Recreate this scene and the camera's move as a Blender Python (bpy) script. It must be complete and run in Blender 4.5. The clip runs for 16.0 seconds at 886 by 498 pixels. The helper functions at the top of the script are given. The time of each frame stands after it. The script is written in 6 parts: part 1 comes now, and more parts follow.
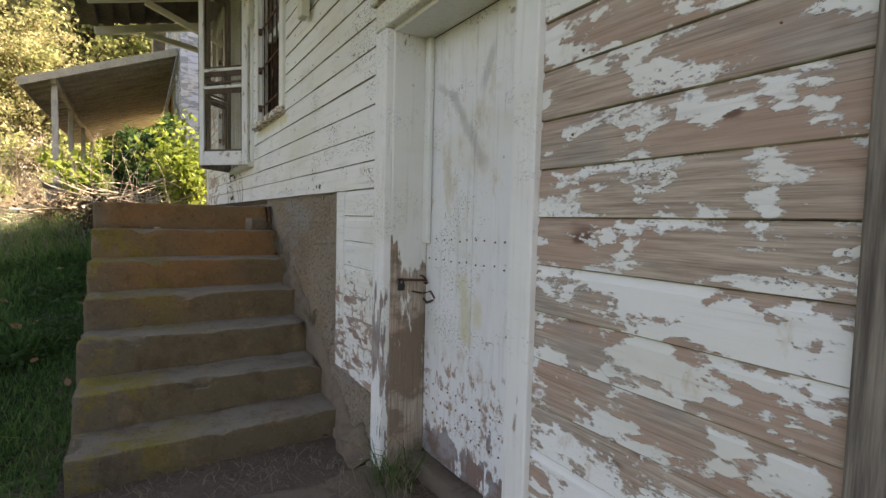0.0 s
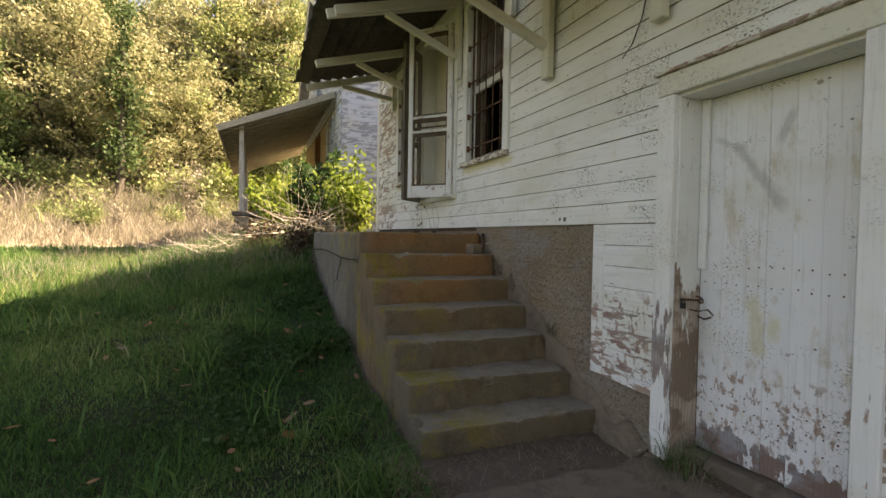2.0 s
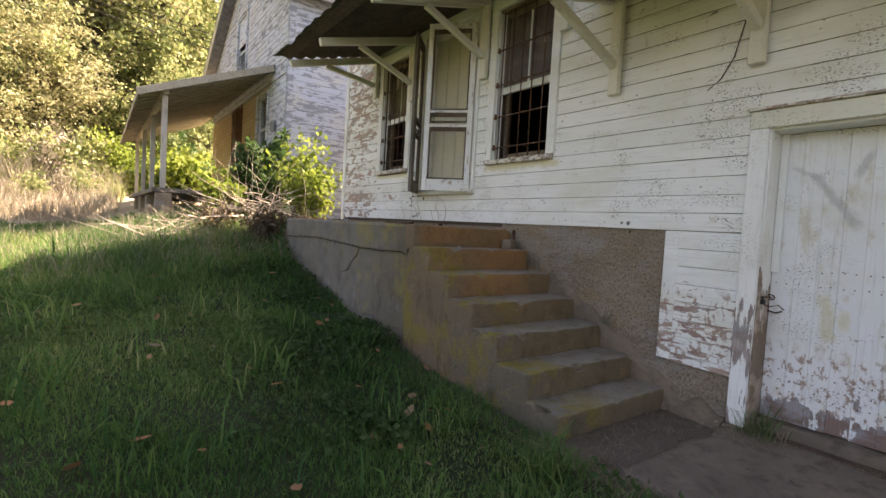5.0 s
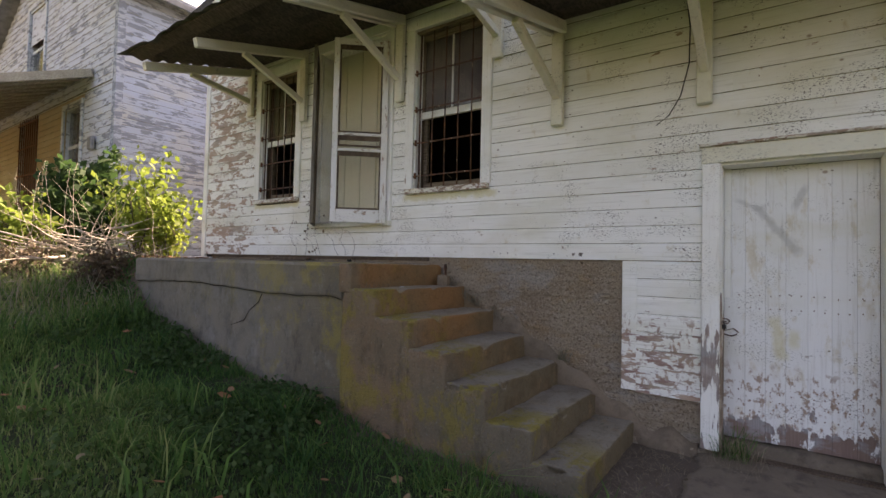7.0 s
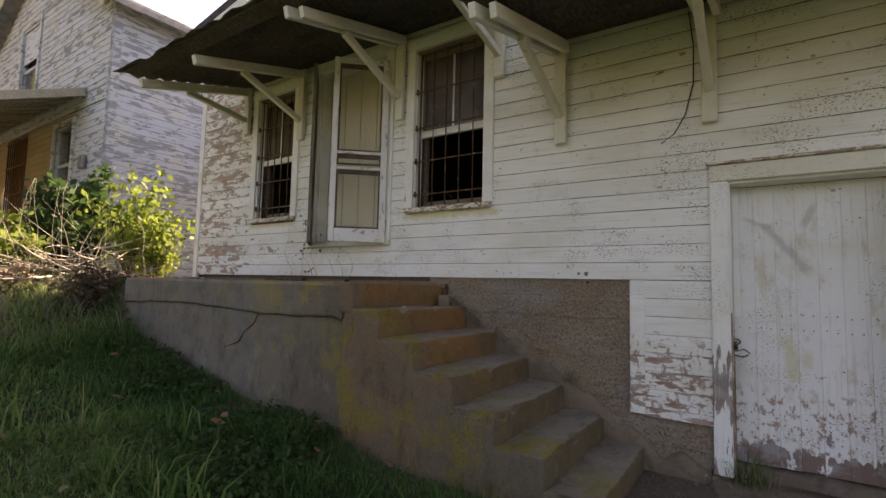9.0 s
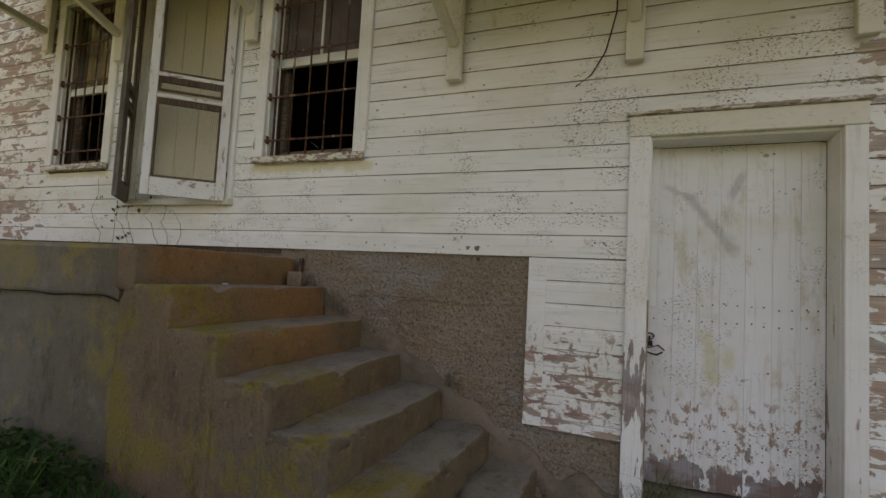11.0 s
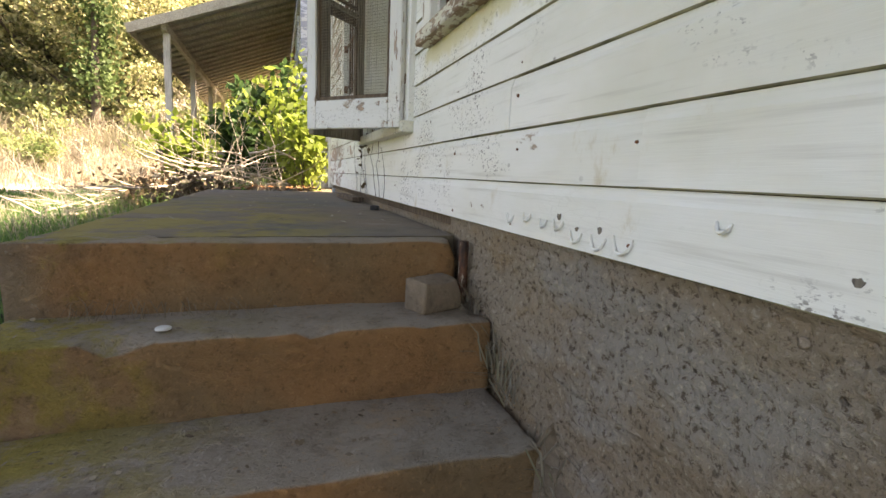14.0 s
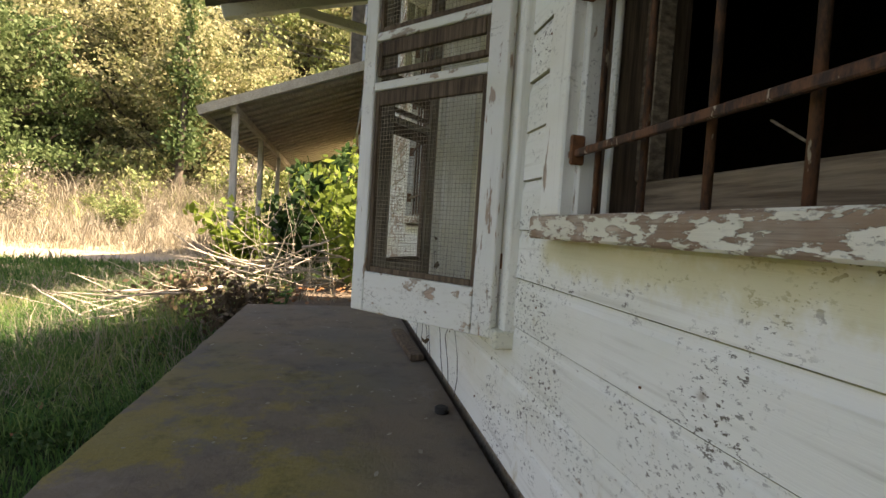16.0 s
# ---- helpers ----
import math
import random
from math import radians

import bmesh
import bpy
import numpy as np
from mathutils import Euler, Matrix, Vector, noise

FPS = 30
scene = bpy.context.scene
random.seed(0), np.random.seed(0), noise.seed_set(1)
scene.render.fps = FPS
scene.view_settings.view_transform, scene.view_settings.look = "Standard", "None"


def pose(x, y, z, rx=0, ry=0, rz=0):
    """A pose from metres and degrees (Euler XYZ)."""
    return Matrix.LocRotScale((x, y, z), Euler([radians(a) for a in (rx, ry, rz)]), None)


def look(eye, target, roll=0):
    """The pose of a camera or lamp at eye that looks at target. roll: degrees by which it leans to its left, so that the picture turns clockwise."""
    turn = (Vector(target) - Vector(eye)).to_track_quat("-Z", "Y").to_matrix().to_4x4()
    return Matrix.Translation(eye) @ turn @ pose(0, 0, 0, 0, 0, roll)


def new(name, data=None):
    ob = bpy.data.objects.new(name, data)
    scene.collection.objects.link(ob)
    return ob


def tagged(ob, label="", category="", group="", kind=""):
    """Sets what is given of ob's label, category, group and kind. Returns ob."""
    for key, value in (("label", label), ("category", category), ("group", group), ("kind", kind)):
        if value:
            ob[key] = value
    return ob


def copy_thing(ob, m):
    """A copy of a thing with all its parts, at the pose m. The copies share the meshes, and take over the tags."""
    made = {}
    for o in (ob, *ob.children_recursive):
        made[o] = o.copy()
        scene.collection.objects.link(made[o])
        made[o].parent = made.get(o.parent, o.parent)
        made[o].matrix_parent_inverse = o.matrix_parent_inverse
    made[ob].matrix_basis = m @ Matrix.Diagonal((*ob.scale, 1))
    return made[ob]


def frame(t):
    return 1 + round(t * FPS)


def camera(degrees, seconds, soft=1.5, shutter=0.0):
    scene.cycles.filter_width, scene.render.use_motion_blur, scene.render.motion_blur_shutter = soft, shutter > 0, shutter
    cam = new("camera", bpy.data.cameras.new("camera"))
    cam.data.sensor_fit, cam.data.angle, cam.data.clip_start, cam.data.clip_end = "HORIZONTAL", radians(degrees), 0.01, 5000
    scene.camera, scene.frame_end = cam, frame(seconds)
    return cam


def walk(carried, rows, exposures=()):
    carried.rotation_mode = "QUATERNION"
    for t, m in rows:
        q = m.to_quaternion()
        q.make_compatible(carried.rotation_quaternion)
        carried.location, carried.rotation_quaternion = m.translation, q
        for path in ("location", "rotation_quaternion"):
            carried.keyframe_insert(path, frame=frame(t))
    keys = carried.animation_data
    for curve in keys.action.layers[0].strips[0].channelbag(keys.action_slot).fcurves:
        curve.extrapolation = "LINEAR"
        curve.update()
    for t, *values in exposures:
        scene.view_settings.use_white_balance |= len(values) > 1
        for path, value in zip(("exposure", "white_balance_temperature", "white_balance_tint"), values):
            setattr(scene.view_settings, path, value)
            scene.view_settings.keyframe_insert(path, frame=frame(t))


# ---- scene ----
cam = camera(85.6, 16.0)
METRES, EYE, TILT, LEAN, TURN = 8.0, 1.5, 0.0, 0.0, -32.3
ROWS = [
    (0.0, 0.0, 0.0, 0.0, 0.08, -3.44, -1.38),
    (0.5, -0.0272, -0.0072, -0.0001, 8.23, -3.24, -1.46),
    (1.0, -0.0592, -0.0179, 0.0037, 12.29, -2.76, -0.62),
    (1.5, -0.0884, -0.0482, 0.0037, 13.26, -2.1, -0.24),
    (2.0, -0.1135, -0.073, 0.0055, 10.79, -1.53, -1.0),
    (2.5, -0.1426, -0.0886, 0.0064, 8.92, -1.52, -2.09),
    (3.0, -0.1689, -0.1038, 0.0073, 8.5, -2.19, -2.86),
    (5.5, -0.3161, -0.0805, 0.0083, -8.48, -2.04, -2.99),
    (6.0, -0.339, -0.0538, 0.0134, -14.09, -1.01, -2.65),
    (6.5, -0.3646, -0.0325, 0.011, -19.68, 0.45, -2.42),
    (7.0, -0.3803, -0.0193, 0.0107, -22.93, 1.67, -1.33),
    (7.5, -0.3818, -0.0136, 0.0084, -23.58, 2.55, -0.64),
    (8.0, -0.3861, -0.0145, 0.0082, -22.78, 3.77, -0.6),
    (10.5, -0.3453, 0.0458, 0.0033, -30.95, 4.98, -4.1),
    (11.0, -0.3084, 0.0777, -0.0013, -35.92, 3.51, -3.07),
    (11.5, -0.2757, 0.1077, -0.0021, -37.54, 1.65, -3.16),
    (12.0, -0.2372, 0.1446, -0.0055, -35.61, -1.38, -3.9),
    (12.5, -0.1923, 0.1768, -0.0089, -26.56, -4.44, -3.96),
    (13.0, -0.1604, 0.2165, -0.0079, -10.88, -7.97, -3.78),
    (13.5, -0.1466, 0.2574, 0.0175, 4.07, -9.62, -3.04),
    (14.0, -0.1383, 0.2975, 0.0323, 13.55, -8.53, -2.42),
    (14.5, -0.1489, 0.3255, 0.0479, 20.82, -6.49, -2.07),
    (15.0, -0.1605, 0.347, 0.0678, 22.84, -4.66, -2.98),
    (15.5, -0.1682, 0.3716, 0.0827, 23.72, -3.61, -3.43),
    (16.0, -0.1837, 0.3901, 0.0911, 20.45, -2.39, -3.71),
]
walk(cam, [(t, pose(0, 0, EYE, TILT, LEAN, TURN) @ pose(METRES * x, METRES * y, METRES * z, 90 + pitch, roll, yaw)) for t, x, y, z, yaw, pitch, roll in ROWS],
     [(0.0, 2.65, 8450, 22.5), (0.5, 2.64, 8650, 21.5), (1.5, 2.47, 8750, 21.5), (2.0, 2.38, 8850, 21.5), (2.5, 2.45, 8450, 21), (3.0, 2.82, 8350, 27), (5.5, 2.66, 8150, 27), (7.0, 2.54, 8150, 30), (8.0, 2.45, 8050, 33),
      (10.5, 2.08, 9550, 24.5), (11.0, 2.33, 9550, 26), (11.5, 2.62, 9150, 25), (12.0, 2.74, 8850, 25), (12.5, 2.91, 8350, 26), (13.0, 3.06, 8450, 25.5), (13.5, 3.23, 8550, 24.5), (14.5, 3.00, 8250, 20.5),
      (15.2, 2.65, 8150, 20), (15.5, 2.52, 8250, 20), (16.0, 2.47, 8350, 21)])

# ---- light ----
world = bpy.data.worlds.new("sky")
scene.world = world
world.use_nodes = True
wn, wl = world.node_tree.nodes, world.node_tree.links
sky = wn.new("ShaderNodeTexSky")
sky.sky_type, sky.sun_disc = "NISHITA", False
SUN_EL, SUN_AZ = 47.0, 88.0
sky.dust_density = 3.0
sky.sun_elevation, sky.sun_rotation = radians(SUN_EL), radians(SUN_AZ)
wl.new(sky.outputs["Color"], wn["Background"].inputs["Color"])
wn["Background"].inputs["Strength"].default_value = 0.075
sun_data = bpy.data.lights.new("sun", "SUN")
sun_data.energy, sun_data.angle, sun_data.color = 5.0, radians(0.6), (1.0, 0.93, 0.8)
sun_ob = new("sun", sun_data)
sun_ob.matrix_world = look((40 * math.cos(radians(SUN_EL)) * math.sin(radians(SUN_AZ)),
                            40 * math.cos(radians(SUN_EL)) * math.cos(radians(SUN_AZ)),
                            40 * math.sin(radians(SUN_EL))), (0, 0, 0))

# ---- materials ----


class Mat:
    """A small node-graph writer."""

    def __init__(self, name, rough=0.8, metal=0.0):
        self.m = bpy.data.materials.new(name)
        self.m.use_nodes = True
        self.n, self.l = self.m.node_tree.nodes, self.m.node_tree.links
        self.b = self.n["Principled BSDF"]
        self.b.inputs["Roughness"].default_value = rough
        self.b.inputs["Metallic"].default_value = metal
        self.b.inputs["Specular IOR Level"].default_value = 0.5 if metal or rough < 0.3 else 0.2
        self.pos = self.n.new("ShaderNodeNewGeometry")
        self.info = self.n.new("ShaderNodeObjectInfo")

    def put(self, sock, v):
        if hasattr(v, "links"):
            self.l.new(v, sock)
        elif isinstance(v, (tuple, list)) and len(v) == 3 and sock.type == "RGBA":
            sock.default_value = (*v, 1)
        else:
            sock.default_value = v

    def scaled(self, s, shift=False):
        """World position times s, moved per object when shift is set."""
        v = self.n.new("ShaderNodeVectorMath")
        v.operation = "MULTIPLY"
        src = self.pos.outputs["Position"]
        if shift:
            a = self.n.new("ShaderNodeVectorMath")
            a.operation = "MULTIPLY_ADD"
            self.l.new(self.info.outputs["Random"], a.inputs[0])
            a.inputs[1].default_value = (7.3, 9.1, 5.7)
            self.l.new(src, a.inputs[2])
            src = a.outputs[0]
        self.l.new(src, v.inputs[0])
        v.inputs[1].default_value = s if isinstance(s, tuple) else (s, s, s)
        return v.outputs[0]

    def noise(self, s, detail=5.0, rough=0.55, shift=False, warp=0.0):
        t = self.n.new("ShaderNodeTexNoise")
        t.inputs["Scale"].default_value = 1.0
        t.inputs["Detail"].default_value = detail
        t.inputs["Roughness"].default_value = rough
        t.inputs["Distortion"].default_value = warp
        self.l.new(self.scaled(s, shift), t.inputs["Vector"])
        return t.outputs["Fac"]

    def voro(self, s, feature="F1"):
        t = self.n.new("ShaderNodeTexVoronoi")
        t.feature = feature
        t.inputs["Scale"].default_value = 1.0
        self.l.new(self.scaled(s), t.inputs["Vector"])
        return t.outputs["Distance"]

    def math(self, op, a, b=0.0, clamp=False):
        t = self.n.new("ShaderNodeMath")
        t.operation, t.use_clamp = op, clamp
        self.put(t.inputs[0], a)
        self.put(t.inputs[1], b)
        return t.outputs[0]

    def ramp(self, v, lo, hi, a=0.0, b=1.0):
        t = self.n.new("ShaderNodeMapRange")
        t.interpolation_type = "SMOOTHSTEP"
        for sock, val in zip(t.inputs[:5], (v, lo, hi, a, b)):
            self.put(sock, val)
        return t.outputs[0]

    def axis(self, i):
        t = self.n.new("ShaderNodeSeparateXYZ")
        self.l.new(self.pos.outputs["Position"], t.inputs[0])
        return t.outputs[i]

    def up(self):
        t = self.n.new("ShaderNodeSeparateXYZ")
        self.l.new(self.pos.outputs["Normal"], t.inputs[0])
        return t.outputs[2]

    def mix(self, fac, a, b):
        t = self.n.new("ShaderNodeMix")
        t.data_type = "RGBA"
        self.put(t.inputs[0], fac)
        self.put(t.inputs[6], a)
        self.put(t.inputs[7], b)
        return t.outputs[2]

    def done(self, color, bump=None, depth=0.01, strength=0.6, rough=None):
        self.put(self.b.inputs["Base Color"], color)
        if rough is not None:
            self.put(self.b.inputs["Roughness"], rough)
        if bump is not None:
            t = self.n.new("ShaderNodeBump")
            t.inputs["Distance"].default_value = depth
            t.inputs["Strength"].default_value = strength
            self.put(t.inputs["Height"], bump)
            self.l.new(t.outputs[0], self.b.inputs["Normal"])
        return self.m


def paint(name, wear, grain="y", white=(0.84, 0.835, 0.785), zones=(), chips=0.5, stain=0.5, size=1.0, stained=0.60, cool=0.0, rust=None, stretch=None, vary=0.0, tint=None, scuffs=()):
    """White oil paint, weathered off grey-brown wood. zones: (axis, lo, hi, add) raise the wear where the coordinate passes from lo to hi."""
    k = Mat(name, 0.62)
    along = {"y": (9, 2.6, 11), "z": (13, 13, 2.6), "x": (3.2, 10, 13)}[grain]
    fine = {"y": (60, 5, 130), "z": (110, 110, 5), "x": (5, 60, 130)}[grain]
    along = tuple(a * size for a in (stretch or along))
    patch = k.noise(along, 9, 0.66, True, 0.15)
    flake = k.noise(tuple(2.7 * a for a in along), 5, 0.6, True)
    edge = k.math("ADD", k.math("MULTIPLY", patch, 0.74), k.math("MULTIPLY", flake, 0.26))
    level = wear
    if vary:
        level = k.math("ADD", level, k.math("MULTIPLY", k.math("SUBTRACT", k.info.outputs["Random"], 0.5), vary))
    for ax, lo, hi, add in zones:
        level = k.math("ADD", level, k.ramp(k.axis(ax), lo, hi, 0.0, add))
    cut = k.math("SUBTRACT", 0.80, k.math("MULTIPLY", level, 0.5))
    bare = k.ramp(k.math("SUBTRACT", edge, cut), 0.0, 0.022)
    streak = k.noise(fine, 4, 0.7, True)
    tone = k.noise((2.2, 2.2, 7), 3, 0.5, True)
    hair = k.noise({"y": (30, 3, 300), "z": (260, 260, 3), "x": (3, 30, 300)}[grain], 3, 0.7, True)
    wood = k.mix(k.ramp(streak, 0.25, 0.75), (0.27, 0.21, 0.16), (0.60, 0.49, 0.385))
    wood = k.mix(k.ramp(tone, 0.40, 0.62), wood, k.mix(streak, (0.31, 0.195, 0.145), (0.57, 0.42, 0.32)))
    grey = k.noise((1.7, 2.9, 5), 4, 0.6, True)
    wood = k.mix(k.ramp(grey, 0.50, 0.66, 0.0, 0.5), wood, k.mix(streak, (0.20, 0.18, 0.16), (0.44, 0.41, 0.37)))
    wood = k.mix(k.ramp(hair, 0.54, 0.70, 0.0, 0.55), wood, (0.09, 0.07, 0.055))
    knot = k.noise((4, 5, 12), 2, 0.5, True)
    wood = k.mix(k.ramp(knot, 0.68, 0.76, 0.0, 0.8), wood, (0.12, 0.06, 0.04))
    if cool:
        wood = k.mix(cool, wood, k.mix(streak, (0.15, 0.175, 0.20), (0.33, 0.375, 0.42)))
    if tint:
        wood = k.mix(k.ramp(k.noise((5, 5, 9), 4, 0.6, True), 0.42, 0.56, 0.0, 0.8), wood, k.mix(streak, tuple(0.6 * c for c in tint), tint))
    dirt = k.noise((1.3, 1.1, 2.6), 5, 0.6)
    coat = k.mix(k.ramp(dirt, 0.42, 0.75, 0, 0.5), white, (0.56, 0.53, 0.36))
    smear = k.noise(tuple(0.5 * a for a in fine), 3, 0.6, True)
    coat = k.mix(k.ramp(smear, 0.52, 0.8, 0, 0.4), coat, (0.40, 0.37, 0.30))
    crackle = k.ramp(k.voro({"y": (70, 26, 80), "z": (80, 80, 24), "x": (26, 70, 80)}[grain], "DISTANCE_TO_EDGE"), 0.035, 0.012)
    coat = k.mix(k.math("MULTIPLY", crackle, k.ramp(k.noise((4.0, 3.0, 4.4), 4, 0.6), 0.50, 0.62, 0.0, 0.10 * chips)), coat, (0.25, 0.215, 0.16))
    spots = k.voro((13, 11, 15))
    speck = k.math("MULTIPLY", k.ramp(spots, 0.10, 0.05), k.ramp(k.noise((2.1, 2.4, 2.9), 3), 0.46, 0.58, 0.0, chips))
    coat = k.mix(speck, coat, (0.11, 0.075, 0.045))
    pops = k.math("MULTIPLY", k.ramp(k.voro((6.5, 5.5, 7.5)), 0.10, 0.05), k.ramp(k.noise((9, 7, 10), 2, 0.5), 0.47, 0.56, 0.0, 0.85 * chips))
    coat = k.mix(pops, coat, (0.19, 0.095, 0.045))
    fleck = k.noise((110, 66, 120), 5, 0.72, True)
    where = k.ramp(k.noise((3.0, 2.2, 3.6), 5, 0.65), 0.50, 0.60)
    coat = k.mix(k.math("MULTIPLY", k.ramp(fleck, 0.565, 0.59), k.math("MULTIPLY", where, chips)), coat, (0.085, 0.062, 0.045))
    rusty = k.noise((9.0, 8.0, 4.5), 6, 0.68, True)
    coat = k.mix(k.ramp(rusty, stained, stained + 0.16, 0.0, stain * chips), coat, (0.46, 0.34, 0.13))
    if rust:
        band = k.math("MULTIPLY", k.ramp(k.axis(2), rust[0] - 0.12, rust[0]), k.ramp(k.axis(2), rust[1] + 0.12, rust[1]))
        blot = k.ramp(k.noise((26, 22, 15), 6, 0.7), 0.52, 0.60)
        coat = k.mix(k.math("MULTIPLY", k.math("MULTIPLY", band, blot), 0.8), coat, k.mix(streak, (0.20, 0.085, 0.04), (0.36, 0.20, 0.10)))
    for ya, za, yb, zb, wide, dark, hue in scuffs:
        L = math.hypot(yb - ya, zb - za)
        uy, uz = (yb - ya) / L, (zb - za) / L
        dy, dz = k.math("SUBTRACT", k.axis(1), ya), k.math("SUBTRACT", k.axis(2), za)
        t = k.math("ADD", k.math("MULTIPLY", dy, uy), k.math("MULTIPLY", dz, uz))
        d = k.math("ABSOLUTE", k.math("SUBTRACT", k.math("MULTIPLY", dy, uz), k.math("MULTIPLY", dz, uy)))
        d = k.math("ADD", d, k.math("MULTIPLY", k.math("SUBTRACT", k.noise((16, 16, 16), 4, 0.7), 0.5), 1.8 * wide))
        m = k.math("MULTIPLY", k.ramp(d, wide, 0.2 * wide), k.math("MULTIPLY", k.ramp(t, -0.02, 0.04), k.ramp(t, L + 0.02, L - 0.04)))
        coat = k.mix(k.math("MULTIPLY", m, dark), coat, hue)
    boardtone = k.math("MULTIPLY", k.info.outputs["Random"], 0.13)
    coat = k.mix(boardtone, coat, (0.50, 0.49, 0.42))
    col = k.mix(bare, coat, wood)
    hgt = k.math("ADD", k.math("MULTIPLY", bare, -0.6), k.math("MULTIPLY", streak, 0.35))
    return k.done(col, hgt, 0.004, 0.7, k.ramp(bare, 0, 1, 0.5, 0.85))


def bare_wood(name, dark, light, grain="y", rough=0.85):
    k = Mat(name, rough)
    fine = {"y": (50, 4, 90), "z": (90, 90, 4), "x": (4, 50, 90)}[grain]
    s = k.noise(fine, 5, 0.65, True)
    t = k.noise(2.5, 4, 0.6, True)
    col = k.mix(k.ramp(s, 0.3, 0.72), dark, light)
    col = k.mix(k.ramp(t, 0.45, 0.7, 0, 0.5), col, tuple(0.6 * c for c in dark))
    return k.done(col, s, 0.004, 0.7)


def concrete(name, base, warm, mossy=0.0, gritty=0.5, dusty=True, grain=52, toward=None, blotch=0.6, sidegrey=0.0, relief=1.0, spread=(0.42, -0.18), patchy=0.0):
    """Old cast concrete. toward: (colour, y far, y near) a brown stain that spreads from the steps."""
    k = Mat(name, 0.92)
    big = k.noise(1.7, 6, 0.6)
    mid = k.noise(7, 8, 0.72)
    fine = k.noise(130, 4, 0.7)
    col = k.mix(k.ramp(big, 0.35, 0.62), base, warm)
    if toward:
        col = k.mix(k.ramp(k.math("ADD", k.axis(1), k.math("MULTIPLY", big, 1.4)), toward[1] + 0.7, toward[2] + 0.7), col, toward[0])
    if dusty:
        col = k.mix(k.math("MULTIPLY", k.ramp(k.up(), 0.6, 0.95), 0.85), col, (0.39, 0.34, 0.27))
    col = k.mix(k.ramp(mid, 0.47, 0.66, 0, blotch), col, tuple(0.42 * c for c in base))
    bloom = k.noise(4.3, 7, 0.7)
    col = k.mix(k.ramp(bloom, 0.55, 0.68, 0, 0.4), col, tuple(min(0.5, 1.75 * c) for c in base))
    if patchy:
        hue = k.noise((3.1, 2.3, 3.4), 5, 0.6)
        col = k.mix(k.ramp(hue, 0.50, 0.66, 0.0, patchy), col, (0.40, 0.29, 0.13))
        col = k.mix(k.ramp(hue, 0.46, 0.33, 0.0, patchy), col, (0.50, 0.46, 0.42))
        stones = k.math("ADD", k.voro((60, 48, 84)), k.math("MULTIPLY", k.noise(120, 3, 0.7), 0.5))
        col = k.mix(k.math("MULTIPLY", k.ramp(stones, 0.60, 0.42), k.ramp(k.noise(15, 4, 0.65), 0.44, 0.60, 0.0, 0.7)), col, (0.12, 0.08, 0.055))
    if mossy:
        m = k.noise((2.9, 2.9, 2.4), 8, 0.72)
        left = k.ramp(k.axis(0), spread[0], spread[1])
        near = k.ramp(k.axis(1), 6.8, 4.4)
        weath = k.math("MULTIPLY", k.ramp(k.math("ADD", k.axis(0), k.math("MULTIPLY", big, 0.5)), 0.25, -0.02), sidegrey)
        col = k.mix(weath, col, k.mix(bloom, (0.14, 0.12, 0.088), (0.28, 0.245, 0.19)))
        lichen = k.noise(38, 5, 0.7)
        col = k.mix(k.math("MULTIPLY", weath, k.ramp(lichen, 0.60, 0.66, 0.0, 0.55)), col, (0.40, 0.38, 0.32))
        m = k.math("ADD", m, k.ramp(k.up(), 0.6, 0.9, 0.0, 0.055))
        cover = k.math("MULTIPLY", k.math("MULTIPLY", k.ramp(m, 0.50, 0.60, 0.0, 0.95), left), k.math("MULTIPLY", k.math("MULTIPLY", near, mossy), k.ramp(k.up(), 0.2, 0.8, 0.68, 1.0)))
        col = k.mix(cover, col, k.mix(fine, (0.19, 0.15, 0.022), (0.46, 0.36, 0.045)))
        black = k.noise((4.5, 4.5, 1.9), 8, 0.75)
        col = k.mix(k.math("MULTIPLY", k.ramp(black, 0.52, 0.68, 0, 0.45), left), col, (0.035, 0.03, 0.023))
    pits = k.noise(grain, 7, 0.78)
    col = k.mix(k.ramp(pits, 0.52, 0.70, 0.0, gritty), col, tuple(0.3 * c for c in base))
    pale = k.noise(grain * 1.3, 4, 0.7)
    col = k.mix(k.ramp(pale, 0.58, 0.70, 0.0, 0.6 * gritty), col, tuple(min(0.6, 1.7 * c) for c in warm))
    hgt = k.math("ADD", k.math("MULTIPLY", mid, 1.1), k.math("ADD", k.math("MULTIPLY", k.ramp(pits, 0.40, 0.72), -0.75 * gritty), k.math("MULTIPLY", fine, 0.3)))
    return k.done(col, hgt, 0.014 * relief, 0.5 + 0.4 * gritty)


def plain(name, color, rough=0.7, metal=0.0, vary=0.35, scale=8.0):
    k = Mat(name, rough, metal)
    s = k.noise(scale, 5, 0.6, True)
    return k.done(k.mix(k.ramp(s, 0.3, 0.75), color, tuple(c * (1 - vary) for c in color)), s, 0.003, 0.4)


